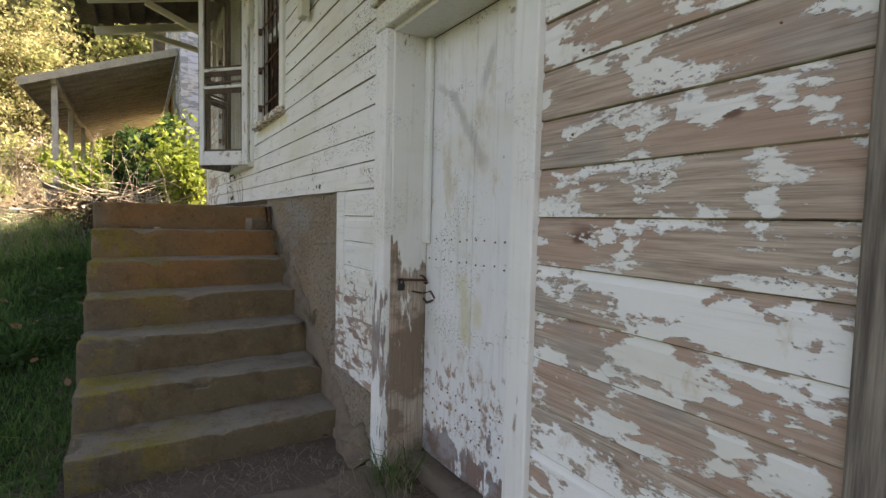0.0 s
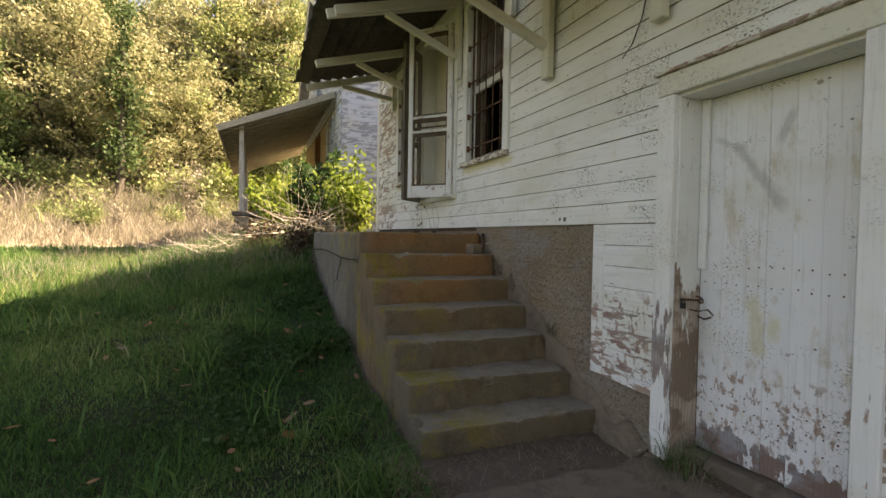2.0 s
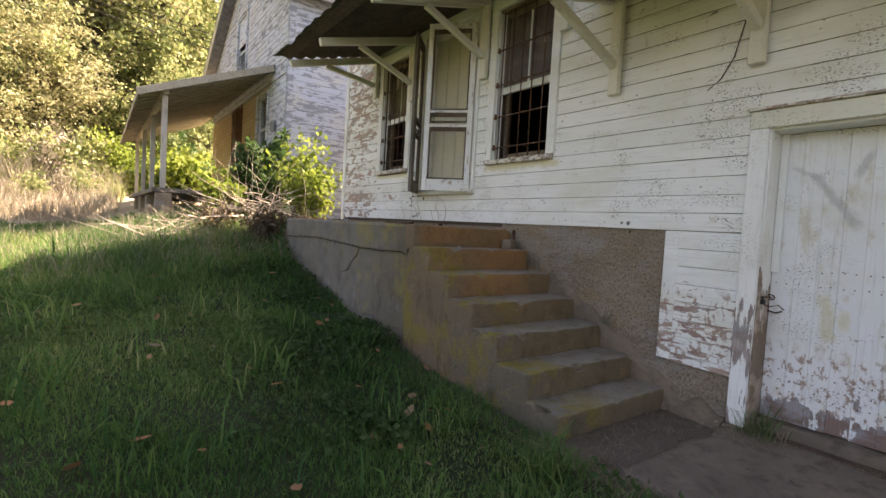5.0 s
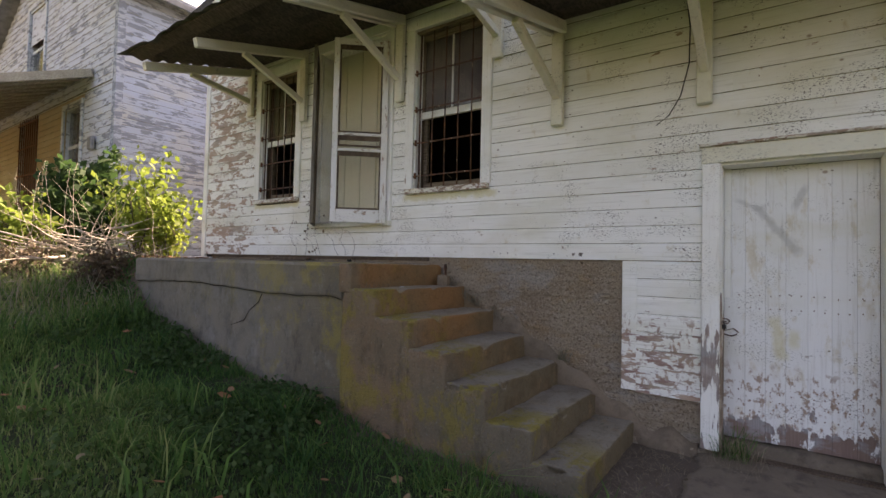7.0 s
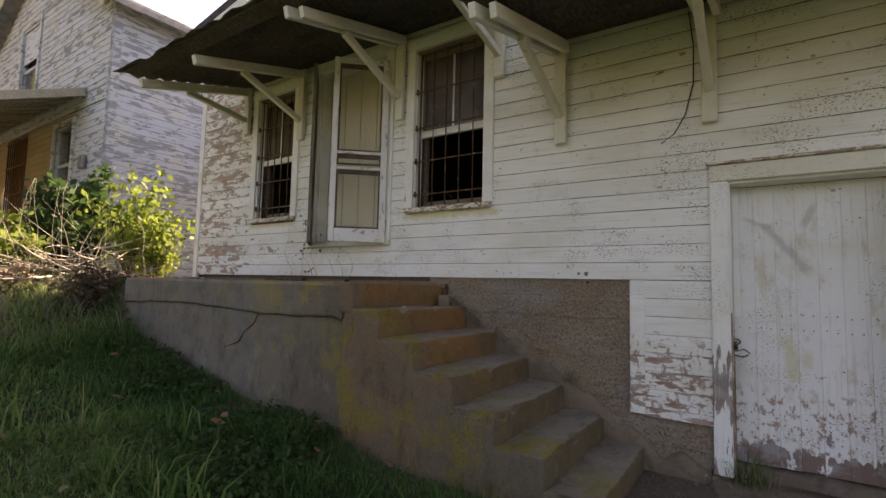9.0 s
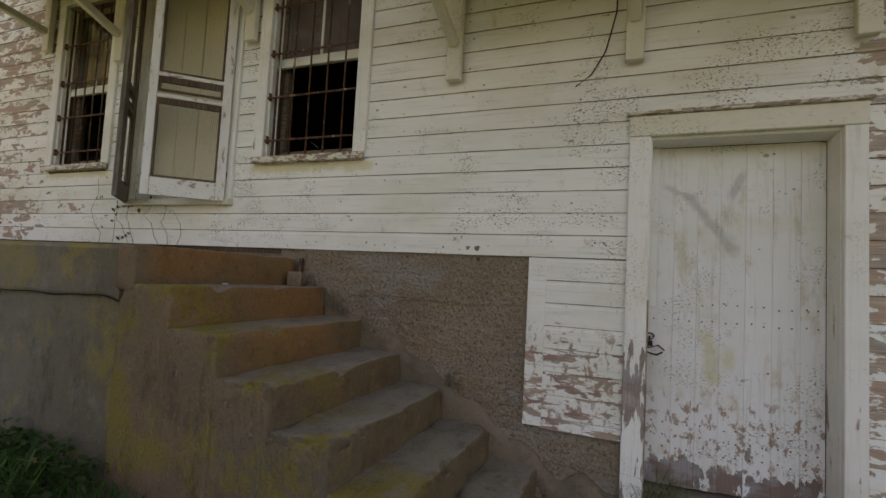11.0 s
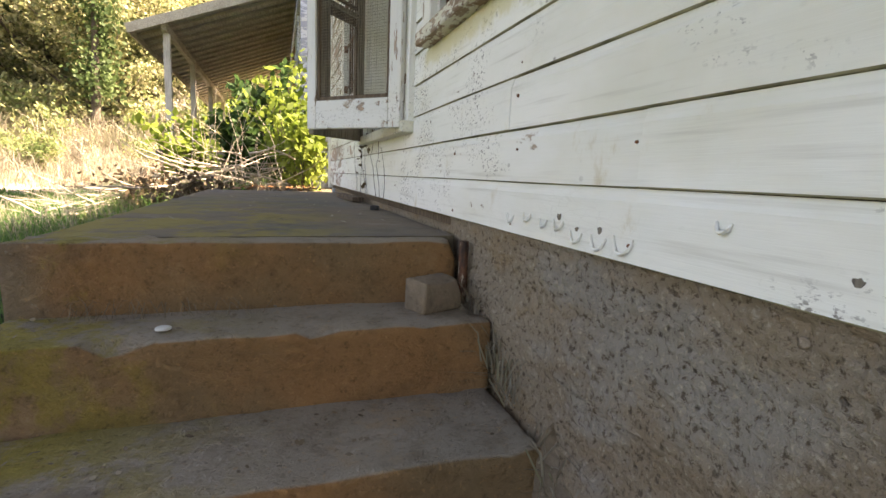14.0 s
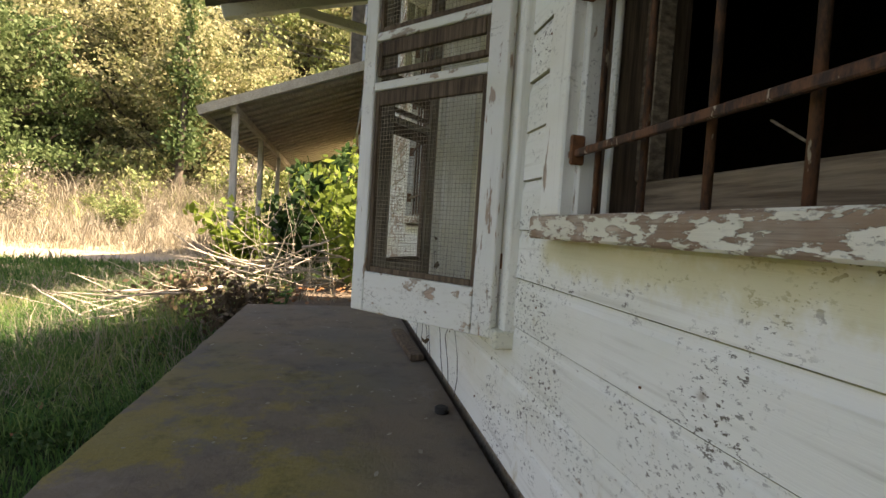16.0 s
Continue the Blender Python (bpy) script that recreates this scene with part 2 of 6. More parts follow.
def leafy(name, colors, through_light=0.32, rough=0.6):
    """Leaves: colour by island, part of the light passes through."""
    k = Mat(name, rough)
    r = k.n.new("ShaderNodeValToRGB")
    r.color_ramp.elements[0].color = (*colors[0], 1)
    r.color_ramp.elements[1].color = (*colors[-1], 1)
    for i, c in enumerate(colors[1:-1]):
        r.color_ramp.elements.new((i + 1) / (len(colors) - 1)).color = (*c, 1)
    big = k.noise(0.55, 3, 0.5)
    mixv = k.math("ADD", k.math("MULTIPLY", k.pos.outputs["Random Per Island"], 0.45), k.math("ADD", k.ramp(big, 0.35, 0.65, 0.0, 0.32), k.math("MULTIPLY", k.info.outputs["Random"], 0.23)))
    k.l.new(mixv, r.inputs[0])
    k.put(k.b.inputs["Base Color"], r.outputs[0])
    tr = k.n.new("ShaderNodeBsdfTranslucent")
    k.l.new(r.outputs[0], tr.inputs["Color"])
    mx = k.n.new("ShaderNodeMixShader")
    mx.inputs[0].default_value = through_light
    k.l.new(k.b.outputs[0], mx.inputs[1])
    k.l.new(tr.outputs[0], mx.inputs[2])
    k.l.new(mx.outputs[0], k.n["Material Output"].inputs["Surface"])
    return k.m


GREYED, MILDEW = (0.20, 0.19, 0.17), (0.60, 0.53, 0.24)
M_SIDING = paint("siding_paint", 0.33, "y", zones=((1, 1.05, 0.90, 0.30), (1, 5.9, 7.3, 0.25), (2, 2.5, 3.3, 0.05)), chips=0.95, stain=0.6, stretch=(8, 4.4, 10.5), vary=0.09,
                 scuffs=((3.40, 2.19, 4.42, 2.19, 0.05, 0.6, MILDEW), (5.95, 2.22, 6.80, 2.22, 0.05, 0.6, MILDEW)))
M_PANEL = paint("panel_paint", 0.30, "y", zones=((2, 1.36, 1.10, 0.29),), size=1.8, vary=0.08, tint=(0.36, 0.215, 0.18), rust=(0.80, 1.18))
M_TRIM = paint("trim_paint", 0.33, "z", zones=((2, 1.35, 0.7, 0.14),), chips=0.35)
M_POST = paint("post_paint", 0.34, "z", zones=((2, 1.40, 1.22, 0.25),), chips=0.4, cool=0.35, tint=(0.33, 0.25, 0.215))
M_JAMB = paint("jamb_paint", 0.36, "z", zones=((2, 1.55, 1.15, 0.45),), chips=0.4, tint=(0.24, 0.17, 0.115))
M_DOOR = paint("door_paint", 0.28, "z", (0.80, 0.80, 0.78), zones=((2, 1.05, 0.72, 0.09), (2, 0.68, 0.57, 0.42)), chips=0.75, stain=0.6, size=1.2, stained=0.54, rust=(0.64, 0.90), stretch=(8, 8, 4.0), cool=0.6, tint=(0.27, 0.16, 0.12),
               scuffs=((1.72, 2.05, 1.56, 1.97, 0.025, 0.3, GREYED), (1.60, 2.0, 1.37, 1.69, 0.036, 0.38, GREYED), (1.34, 2.12, 1.40, 1.97, 0.028, 0.36, GREYED), (1.50, 1.30, 1.46, 1.02, 0.05, 0.5, MILDEW), (1.39, 1.22, 1.41, 1.10, 0.04, 0.5, MILDEW)))
M_SILL = paint("sill_paint", 0.62, "y", (0.76, 0.73, 0.64), size=4.2, stretch=(8, 3.4, 11), tint=(0.34, 0.22, 0.15))
M_RAIL = paint("screen_rail_paint", 0.50, "y", (0.75, 0.74, 0.70), size=2.0)
M_BRACKET = paint("bracket_paint", 0.30, "x", (0.72, 0.70, 0.58))
M_SCREENWOOD = paint("screen_door_paint", 0.46, "z", (0.75, 0.74, 0.70), size=2.2)
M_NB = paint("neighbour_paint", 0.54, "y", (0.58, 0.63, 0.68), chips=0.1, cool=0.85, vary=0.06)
# side coat is weathered white with the skylight's blue put into it
M_NBX = paint("neighbour_side_skylit_paint", 0.58, "x", (0.43, 0.49, 0.57), chips=0.1, cool=0.95, vary=0.12)
# ochre holds the warm bounced light and deep shade under the porch
M_OCHRE = paint("porch_wall_bounce_ochre", 0.36, "y", (0.42, 0.31, 0.17), chips=0.1)
M_GREYWOOD = bare_wood("grey_wood", (0.10, 0.085, 0.07), (0.30, 0.26, 0.21), "z")
M_BROWNWOOD = bare_wood("brown_wood", (0.06, 0.04, 0.028), (0.20, 0.145, 0.10), "z")
M_SASH = bare_wood("sash_wood", (0.11, 0.08, 0.055), (0.30, 0.235, 0.17), "y")
M_PALEDOOR = paint("inner_door_paint", 0.22, "z", (0.70, 0.65, 0.47), chips=0.4)
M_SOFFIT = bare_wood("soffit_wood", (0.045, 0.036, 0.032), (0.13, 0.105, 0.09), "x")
M_PORCHSOFFIT = bare_wood("porch_soffit_wood", (0.30, 0.265, 0.20), (0.55, 0.49, 0.38), "y")
M_SHINGLE = plain("roofing", (0.10, 0.095, 0.09), 0.9, 0, 0.6, 14)
M_TIN = plain("weathered_tin", (0.30, 0.29, 0.27), 0.5, 0.4, 0.5, 6)
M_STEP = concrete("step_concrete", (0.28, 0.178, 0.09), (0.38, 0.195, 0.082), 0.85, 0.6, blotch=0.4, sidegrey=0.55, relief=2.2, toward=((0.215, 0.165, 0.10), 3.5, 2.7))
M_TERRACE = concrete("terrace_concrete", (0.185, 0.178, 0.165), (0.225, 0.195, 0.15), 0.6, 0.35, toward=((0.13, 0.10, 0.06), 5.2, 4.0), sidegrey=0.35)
M_TERRACETOP = concrete("terrace_top_concrete", (0.165, 0.145, 0.12), (0.205, 0.16, 0.115), 0.6, 0.12, False, blotch=0.35, spread=(0.72, 0.25))


def roughcast(name):
    """Pebbly lean concrete: sandy matrix, dark pits and pale stones."""
    k = Mat(name, 0.95)
    big, hue = k.noise(1.9, 5, 0.6), k.noise((3.1, 2.3, 4.4), 5, 0.6)
    col = k.mix(k.ramp(big, 0.35, 0.65), (0.30, 0.225, 0.155), (0.36, 0.285, 0.205))
    col = k.mix(k.ramp(hue, 0.52, 0.66, 0.0, 0.6), col, (0.36, 0.235, 0.12))
    col = k.mix(k.ramp(hue, 0.45, 0.32, 0.0, 0.6), col, (0.36, 0.335, 0.30))
    grit = k.noise(66, 5, 0.75)
    col = k.mix(k.ramp(grit, 0.47, 0.36, 0.0, 0.85), col, (0.115, 0.082, 0.055))
    col = k.mix(k.ramp(grit, 0.56, 0.66, 0.0, 0.8), col, (0.50, 0.42, 0.32))
    pit = k.math("MULTIPLY", k.ramp(k.math("ADD", k.voro(44), k.math("MULTIPLY", k.noise(140, 3, 0.7), 0.5)), 0.50, 0.34), k.ramp(k.noise(11, 4, 0.65), 0.50, 0.60))
    col = k.mix(k.math("MULTIPLY", pit, 0.7), col, (0.075, 0.055, 0.04))
    stone = k.math("MULTIPLY", k.ramp(k.voro(34), 0.27, 0.20), k.ramp(k.noise(13, 3, 0.6), 0.56, 0.64))
    col = k.mix(k.math("MULTIPLY", stone, 0.8), col, k.mix(hue, (0.50, 0.45, 0.38), (0.40, 0.27, 0.18)))
    hgt = k.math("ADD", k.math("MULTIPLY", grit, 1.2), k.math("SUBTRACT", k.math("MULTIPLY", stone, 0.5), k.math("MULTIPLY", pit, 0.9)))
    return k.done(col, hgt, 0.02, 0.9)


M_ROUGHCAST = roughcast("roughcast")
M_PARGE = concrete("parge_concrete", (0.195, 0.15, 0.105), (0.24, 0.18, 0.125), 0, 0.45, False, blotch=0.4)
# mildew in the laps, with the lap's shade put into the same colour
M_SEAM = plain("seam_mildew_shade", (0.40, 0.37, 0.24), 0.95, 0, 0.75, 9)
M_MESH = plain("screen_wire", (0.30, 0.25, 0.19), 0.7, 0.2, 0.4, 30)
M_SLAB = concrete("slab_concrete", (0.165, 0.13, 0.098), (0.215, 0.17, 0.125), 0, 0.3, False)


def rusted(name):
    """Old iron: dark scale, orange rust and scraps of pale paint."""
    k = Mat(name, 0.8, 0.3)
    a, b = k.noise((45, 45, 14), 5, 0.7, True), k.noise((30, 30, 9), 5, 0.7, True)
    col = k.mix(k.ramp(a, 0.38, 0.62), (0.045, 0.028, 0.022), (0.17, 0.075, 0.04))
    col = k.mix(k.ramp(b, 0.60, 0.64), col, (0.46, 0.38, 0.29))
    return k.done(col, a, 0.003, 0.7)


M_IRON = rusted("rusty_iron")
M_RUST = plain("rust", (0.24, 0.10, 0.045), 0.85, 0.2, 0.5, 60)
# near black: the darkness of the unlit rooms is put into the colour
M_DARK = plain("unlit_room_dark", (0.035, 0.03, 0.026), 0.95)
M_CURTAIN = plain("grey_window_board", (0.34, 0.28, 0.265), 0.9, 0, 0.3, 5)
M_BARK = bare_wood("bark", (0.05, 0.04, 0.03), (0.17, 0.14, 0.11), "z")
M_STICK = bare_wood("dead_sticks", (0.28, 0.235, 0.185), (0.62, 0.56, 0.46), "x")
M_CABLE = plain("cable_black", (0.04, 0.038, 0.035), 0.7)
M_PALEPOLE = bare_wood("pale_pole_wood", (0.40, 0.36, 0.30), (0.62, 0.58, 0.50), "z")
M_PALECAP = plain("chalky_cap", (0.62, 0.61, 0.56), 0.6)
M_CRACK = plain("crack_shade", (0.03, 0.024, 0.018), 1.0)
M_LEAF_GOLD = leafy("golden_leaves", ((0.068, 0.092, 0.036), (0.208, 0.228, 0.100), (0.432, 0.400, 0.232), (0.280, 0.320, 0.152)), 0.36)
M_LEAF_MIX = leafy("turning_leaves", ((0.088, 0.136, 0.048), (0.184, 0.248, 0.088), (0.328, 0.336, 0.152), (0.240, 0.296, 0.112)), 0.38)
M_LEAF_GREEN = leafy("green_leaves", ((0.036, 0.068, 0.024), (0.080, 0.124, 0.044), (0.160, 0.200, 0.088)), 0.36)
M_LEAF_LIME = leafy("lime_leaves", ((0.094, 0.151, 0.025), (0.180, 0.245, 0.043), (0.288, 0.331, 0.079)), 0.48)
M_LEAF_BUSH = leafy("dark_bush_leaves", ((0.030, 0.064, 0.021), (0.051, 0.102, 0.030), (0.093, 0.136, 0.043)), 0.4)
M_GRASS = leafy("grass_blades", ((0.016, 0.045, 0.016), (0.043, 0.121, 0.034), (0.118, 0.230, 0.058), (0.381, 0.381, 0.168)), 0.5)
M_DRY = leafy("dry_grass", ((0.184, 0.152, 0.120), (0.336, 0.308, 0.232), (0.272, 0.232, 0.176), (0.208, 0.228, 0.112)), 0.3)
M_STRAW = leafy("loose_straw", ((0.13, 0.095, 0.065), (0.26, 0.20, 0.135), (0.40, 0.335, 0.23)), 0.2)
M_DEADLEAF = leafy("withered_leaves", ((0.05, 0.038, 0.026), (0.10, 0.072, 0.045), (0.16, 0.12, 0.075)), 0.2)
M_FALLEN = leafy("fallen_leaves", ((0.12, 0.07, 0.045), (0.22, 0.13, 0.07), (0.28, 0.12, 0.05), (0.22, 0.18, 0.10), (0.10, 0.07, 0.05)), 0.15)


def ground_material():
    k = Mat("ground", 0.95)
    n1, n2, n3 = k.noise(0.6, 6, 0.6), k.noise(7, 6, 0.65), k.noise(60, 3, 0.7)
    soil = k.mix(n2, (0.075, 0.055, 0.04), (0.18, 0.14, 0.105))
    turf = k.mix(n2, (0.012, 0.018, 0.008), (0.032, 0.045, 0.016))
    straw = k.mix(n3, (0.26, 0.215, 0.14), (0.42, 0.36, 0.24))
    far = k.ramp(k.math("ADD", k.axis(1), k.math("MULTIPLY", n1, 3.0)), 12.5, 15.5)
    col = k.mix(far, turf, straw)
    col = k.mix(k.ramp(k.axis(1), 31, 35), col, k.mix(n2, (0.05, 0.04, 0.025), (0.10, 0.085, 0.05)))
    yard = k.math("MULTIPLY", k.ramp(k.math("ADD", k.axis(0), k.math("MULTIPLY", n2, 0.5)), -0.35, 0.05),
                  k.ramp(k.axis(1), 12.0, 7.0))
    col = k.mix(yard, col, soil)
    track = k.math("MULTIPLY", k.ramp(k.math("ABSOLUTE", k.math("SUBTRACT", k.math("ADD", k.axis(1), k.math("MULTIPLY", n1, 0.6)), 16.4)), 0.95, 0.45),
                   k.ramp(k.axis(0), -2.2, -3.0))
    col = k.mix(track, col, (0.30, 0.265, 0.21))
    return k.done(col, k.math("ADD", n2, k.math("MULTIPLY", n3, 0.4)), 0.03, 0.8)


M_GROUND = ground_material()


def glass_material():
    k = Mat("old_glass", 0.04)
    k.b.inputs["Transmission Weight"].default_value = 1.0
    k.b.inputs["IOR"].default_value = 1.45
    d = k.noise(2.0, 4)
    return k.done(k.mix(d, (0.85, 0.86, 0.84), (0.7, 0.7, 0.68)), d, 0.002, 0.1)


M_GLASS = glass_material()

# ---- mesh helpers ----


def mesh_from(name, verts, faces, mat, smooth=False):
    me = bpy.data.meshes.new(name)
    me.from_pydata([tuple(v) for v in verts], [], faces)
    me.materials.append(mat)
    if smooth:
        me.polygons.foreach_set("use_smooth", [True] * len(me.polygons))
    me.update()
    return me


def part(name, bm, material, parent=None, label=""):
    """Links a bmesh (or mesh) as one object under a thing or a part."""
    if isinstance(bm, bmesh.types.BMesh):
        me = bpy.data.meshes.new(name)
        bm.normal_update()
        bm.to_mesh(me)
        bm.free()
        me.materials.append(material)
    else:
        me = bm
    ob = new(name, me)
    if parent is not None:
        ob.parent = parent
    if label:
        ob["label"] = label
    return ob


def thing(name, label, category, group="", kind=""):
    return tagged(new(name), label, category, group, kind)


def add_box(bm, x0, x1, y0, y1, z0, z1, m=None):
    c = [(x, y, z) for x in (x0, x1) for y in (y0, y1) for z in (z0, z1)]
    vs = [bm.verts.new(m @ Vector(p) if m else p) for p in c]
    for f in ((0, 1, 3, 2), (4, 6, 7, 5), (0, 4, 5, 1), (2, 3, 7, 6), (0, 2, 6, 4), (1, 5, 7, 3)):
        bm.faces.new([vs[i] for i in f])


def box(x0, x1, y0, y1, z0, z1, bevel=0.004, m=None, seg=1):
    bm = bmesh.new()
    add_box(bm, x0, x1, y0, y1, z0, z1, m)
    if bevel:
        bmesh.ops.bevel(bm, geom=bm.edges[:], offset=bevel, segments=seg, affect="EDGES", profile=0.6)
    bmesh.ops.recalc_face_normals(bm, faces=bm.faces)
    return bm


def stick(p, q, w, h, bevel=0.004, turn=(0, 0, 1)):
    """A squared timber from p to q, w wide and h deep."""
    p, q = Vector(p), Vector(q)
    d = (q - p)
    ax = d.normalized()
    side = ax.cross(Vector(turn)).normalized()
    upv = side.cross(ax)
    m = Matrix((( ax.x, side.x, upv.x, p.x), (ax.y, side.y, upv.y, p.y), (ax.z, side.z, upv.z, p.z), (0, 0, 0, 1)))
    return box(0, d.length, -w / 2, w / 2, -h / 2, h / 2, bevel, m)


def tube(points, radii, sides=6):
    """A round tapering limb through the points."""
    vs, fs = [], []
    pts = [Vector(p) for p in points]
    for i, p in enumerate(pts):
        d = (pts[min(i + 1, len(pts) - 1)] - pts[max(i - 1, 0)]).normalized()
        a = d.orthogonal().normalized()
        b = d.cross(a)
        for j in range(sides):
            t = 2 * math.pi * j / sides
            vs.append(p + (a * math.cos(t) + b * math.sin(t)) * radii[i])
    for i in range(len(pts) - 1):
        for j in range(sides):
            k = (j + 1) % sides
            fs.append((i * sides + j, i * sides + k, (i + 1) * sides + k, (i + 1) * sides + j))
    fs.append(tuple(range(sides))[::-1])
    fs.append(tuple(range((len(pts) - 1) * sides, len(pts) * sides)))
    return vs, fs


def joined(name, pieces, mat, smooth=False):
    vs, fs = [], []
    for v, f in pieces:
        n = len(vs)
        vs.extend(v)
        fs.extend(tuple(i + n for i in q) for q in f)
    return mesh_from(name, vs, fs, mat, smooth)


def worn_block(x0, x1, y0, y1, z0, z1, mat_name, mat, step=0.06, amount=0.006, bevel=0.018, chip=0.0, seed=0):
    """A cast block with rounded, uneven, chipped edges."""
    bm = bmesh.new()
    add_box(bm, x0, x1, y0, y1, z0, z1)
    bmesh.ops.bevel(bm, geom=bm.edges[:], offset=bevel, segments=2, affect="EDGES", profile=0.55)
    for lim, ax in ((x1 - x0, 0), (y1 - y0, 1), (z1 - z0, 2)):
        n = int(lim / step)
        for i in range(1, n):
            co, no = [0, 0, 0], [0, 0, 0]
            co[ax] = (x0, y0, z0)[ax] + lim * i / n
            no[ax] = 1
            bmesh.ops.bisect_plane(bm, geom=bm.verts[:] + bm.edges[:] + bm.faces[:], plane_co=co, plane_no=no)
    c = Vector(((x0 + x1) / 2, (y0 + y1) / 2, (z0 + z1) / 2))
    for v in bm.verts:
        p = v.co + Vector((seed * 3.1, 0, seed))
        v.co += noise.noise_vector(p * 5) * amount + noise.noise_vector(p * 14) * amount * 0.6
        edge = sum(min(abs(v.co[a] - lo), abs(v.co[a] - hi)) < 0.03 for a, (lo, hi) in enumerate(((x0, x1), (y0, y1), (z0, z1))))
        if chip and edge > 1 and v.co.z > z1 - 0.04:
            b = max(0, noise.noise(p * 11.0) - 0.1) * chip * (1.5 if v.co.x < 0.1 else 0.8)
            v.co += (c - v.co).normalized() * b
    bmesh.ops.recalc_face_normals(bm, faces=bm.faces)
    me = bpy.data.meshes.new(mat_name)
    bm.to_mesh(me)
    bm.free()
    me.materials.append(mat)
    me.polygons.foreach_set("use_smooth", [True] * len(me.polygons))
    return me


rng = random.Random(4)

# ---- ground ----


def lerp_table(v, xs, ys):
    return float(np.interp(v, xs, ys))


def ground_z(x, y):
    near = lerp_table(y, (0, 1.5, 2.7, 3.3, 4, 5.5, 7.0, 7.9, 10, 14, 30, 60), (0.38, 0.39, 0.39, 0.44, 0.53, 0.68, 1.0, 1.27, 1.5, 1.6, 2.2, 6))
    away = lerp_table(y, (-5, 0, 5, 10, 20, 32, 45, 90, 200), (0.3, 0.38, 0.60, 0.92, 1.10, 2.8, 4.6, 13, 30))
    s = min(1.0, max(0.0, (x + 3.4) / 3.0))
    s = s * s * (3 - 2 * s)
    z = away * (1 - s) + near * s
    heap = min(1.0, max(0.0, (x + 0.45) / 0.4)) * min(1.0, max(0.0, (y - 6.9) / 0.35))
    if y < 9.5 and x < 2:
        z = max(z, z + (1.53 - z) * heap)
    if -14 < x < 0.8 and -6 < y < 40:
        z += 0.035 * noise.noise(Vector((x * 1.3, y * 1.3, 0))) + 0.012 * noise.noise(Vector((x * 5, y * 5, 3)))
    return z


gx = [-400, -200, -120, -80, -60, -45, -35, -28, -22, -18, -15] + [-13 + 0.35 * i for i in range(30)] + [-2.5 + 0.16 * i for i in range(22)] + [1.2, 2, 4, 8, 14, 22, 35, 60, 120, 400]
gy = [-300, -120, -60, -30, -15, -8, -5, -3] + [-2 + 0.2 * i for i in range(70)] + [12 + 0.6 * i for i in range(24)] + [27, 29, 32, 36, 40, 45, 52, 60, 75, 90, 120, 200, 400]
gv = [(x, y, ground_z(x, y)) for y in gy for x in gx]
gf = [(j * len(gx) + i, j * len(gx) + i + 1, (j + 1) * len(gx) + i + 1, (j + 1) * len(gx) + i) for j in range(len(gy) - 1) for i in range(len(gx) - 1)]
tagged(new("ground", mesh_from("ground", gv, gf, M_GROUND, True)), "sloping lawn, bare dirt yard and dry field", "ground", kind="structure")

# ---- main house: structure ----
WX = 0.86          # outer face of the siding
NORTH = 7.98       # far corner
SOUTH = -1.6
BOARD = 0.121
DOOR1 = (0.995, 1.785, 0.42, 2.27)     # cellar door hole: y0, y1, z0, z1
WIN1 = (3.56, 4.30, 2.27, 3.76)
WIN2 = (6.03, 6.70, 2.30, 3.76)
DOOR2 = (4.66, 5.62, 1.99, 3.86)
HOLES = (DOOR1, WIN1, WIN2, DOOR2)


def wall_core(bm, x0, x1, y0, y1, z0, z1, holes):
    """A wall slab with openings that go through it."""
    ys = sorted({y0, y1, *[h[0] for h in holes], *[h[1] for h in holes]})
    for a, b in zip(ys, ys[1:]):
        zs = [(h[2], h[3]) for h in holes if h[0] <= a and h[1] >= b]
        low = z0
        for lo, hi in sorted(zs):
            if lo > low:
                add_box(bm, x0, x1, a, b, low, lo)
            low = hi
        if low < z1:
            add_box(bm, x0, x1, a, b, low, z1)


bm = bmesh.new()
wall_core(bm, 0.885, 1.10, SOUTH, NORTH - 0.03, 1.60, 4.62, [h for h in HOLES if h is not DOOR1] + [(DOOR1[0], DOOR1[1], 1.0, DOOR1[3])])
wall_core(bm, 0.885, 1.10, SOUTH, 1.80, 0.30, 1.60, [DOOR1])
wall_west = tagged(part("wall_west", bm, M_BROWNWOOD), "white peeling horizontal wood siding wall of the house", "wall", kind="structure")

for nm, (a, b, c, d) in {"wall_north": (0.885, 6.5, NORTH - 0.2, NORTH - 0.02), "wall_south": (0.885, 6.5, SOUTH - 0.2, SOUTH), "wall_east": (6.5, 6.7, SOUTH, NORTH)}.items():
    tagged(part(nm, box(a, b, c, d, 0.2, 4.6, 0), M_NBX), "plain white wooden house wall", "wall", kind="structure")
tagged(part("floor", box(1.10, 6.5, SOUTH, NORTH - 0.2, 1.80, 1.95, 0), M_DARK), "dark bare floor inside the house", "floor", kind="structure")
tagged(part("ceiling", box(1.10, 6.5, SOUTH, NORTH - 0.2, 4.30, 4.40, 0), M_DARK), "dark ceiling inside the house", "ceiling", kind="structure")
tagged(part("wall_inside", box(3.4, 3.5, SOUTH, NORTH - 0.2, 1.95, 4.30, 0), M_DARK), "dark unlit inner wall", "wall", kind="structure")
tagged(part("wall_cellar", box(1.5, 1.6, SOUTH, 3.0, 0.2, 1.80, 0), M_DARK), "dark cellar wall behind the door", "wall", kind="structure")


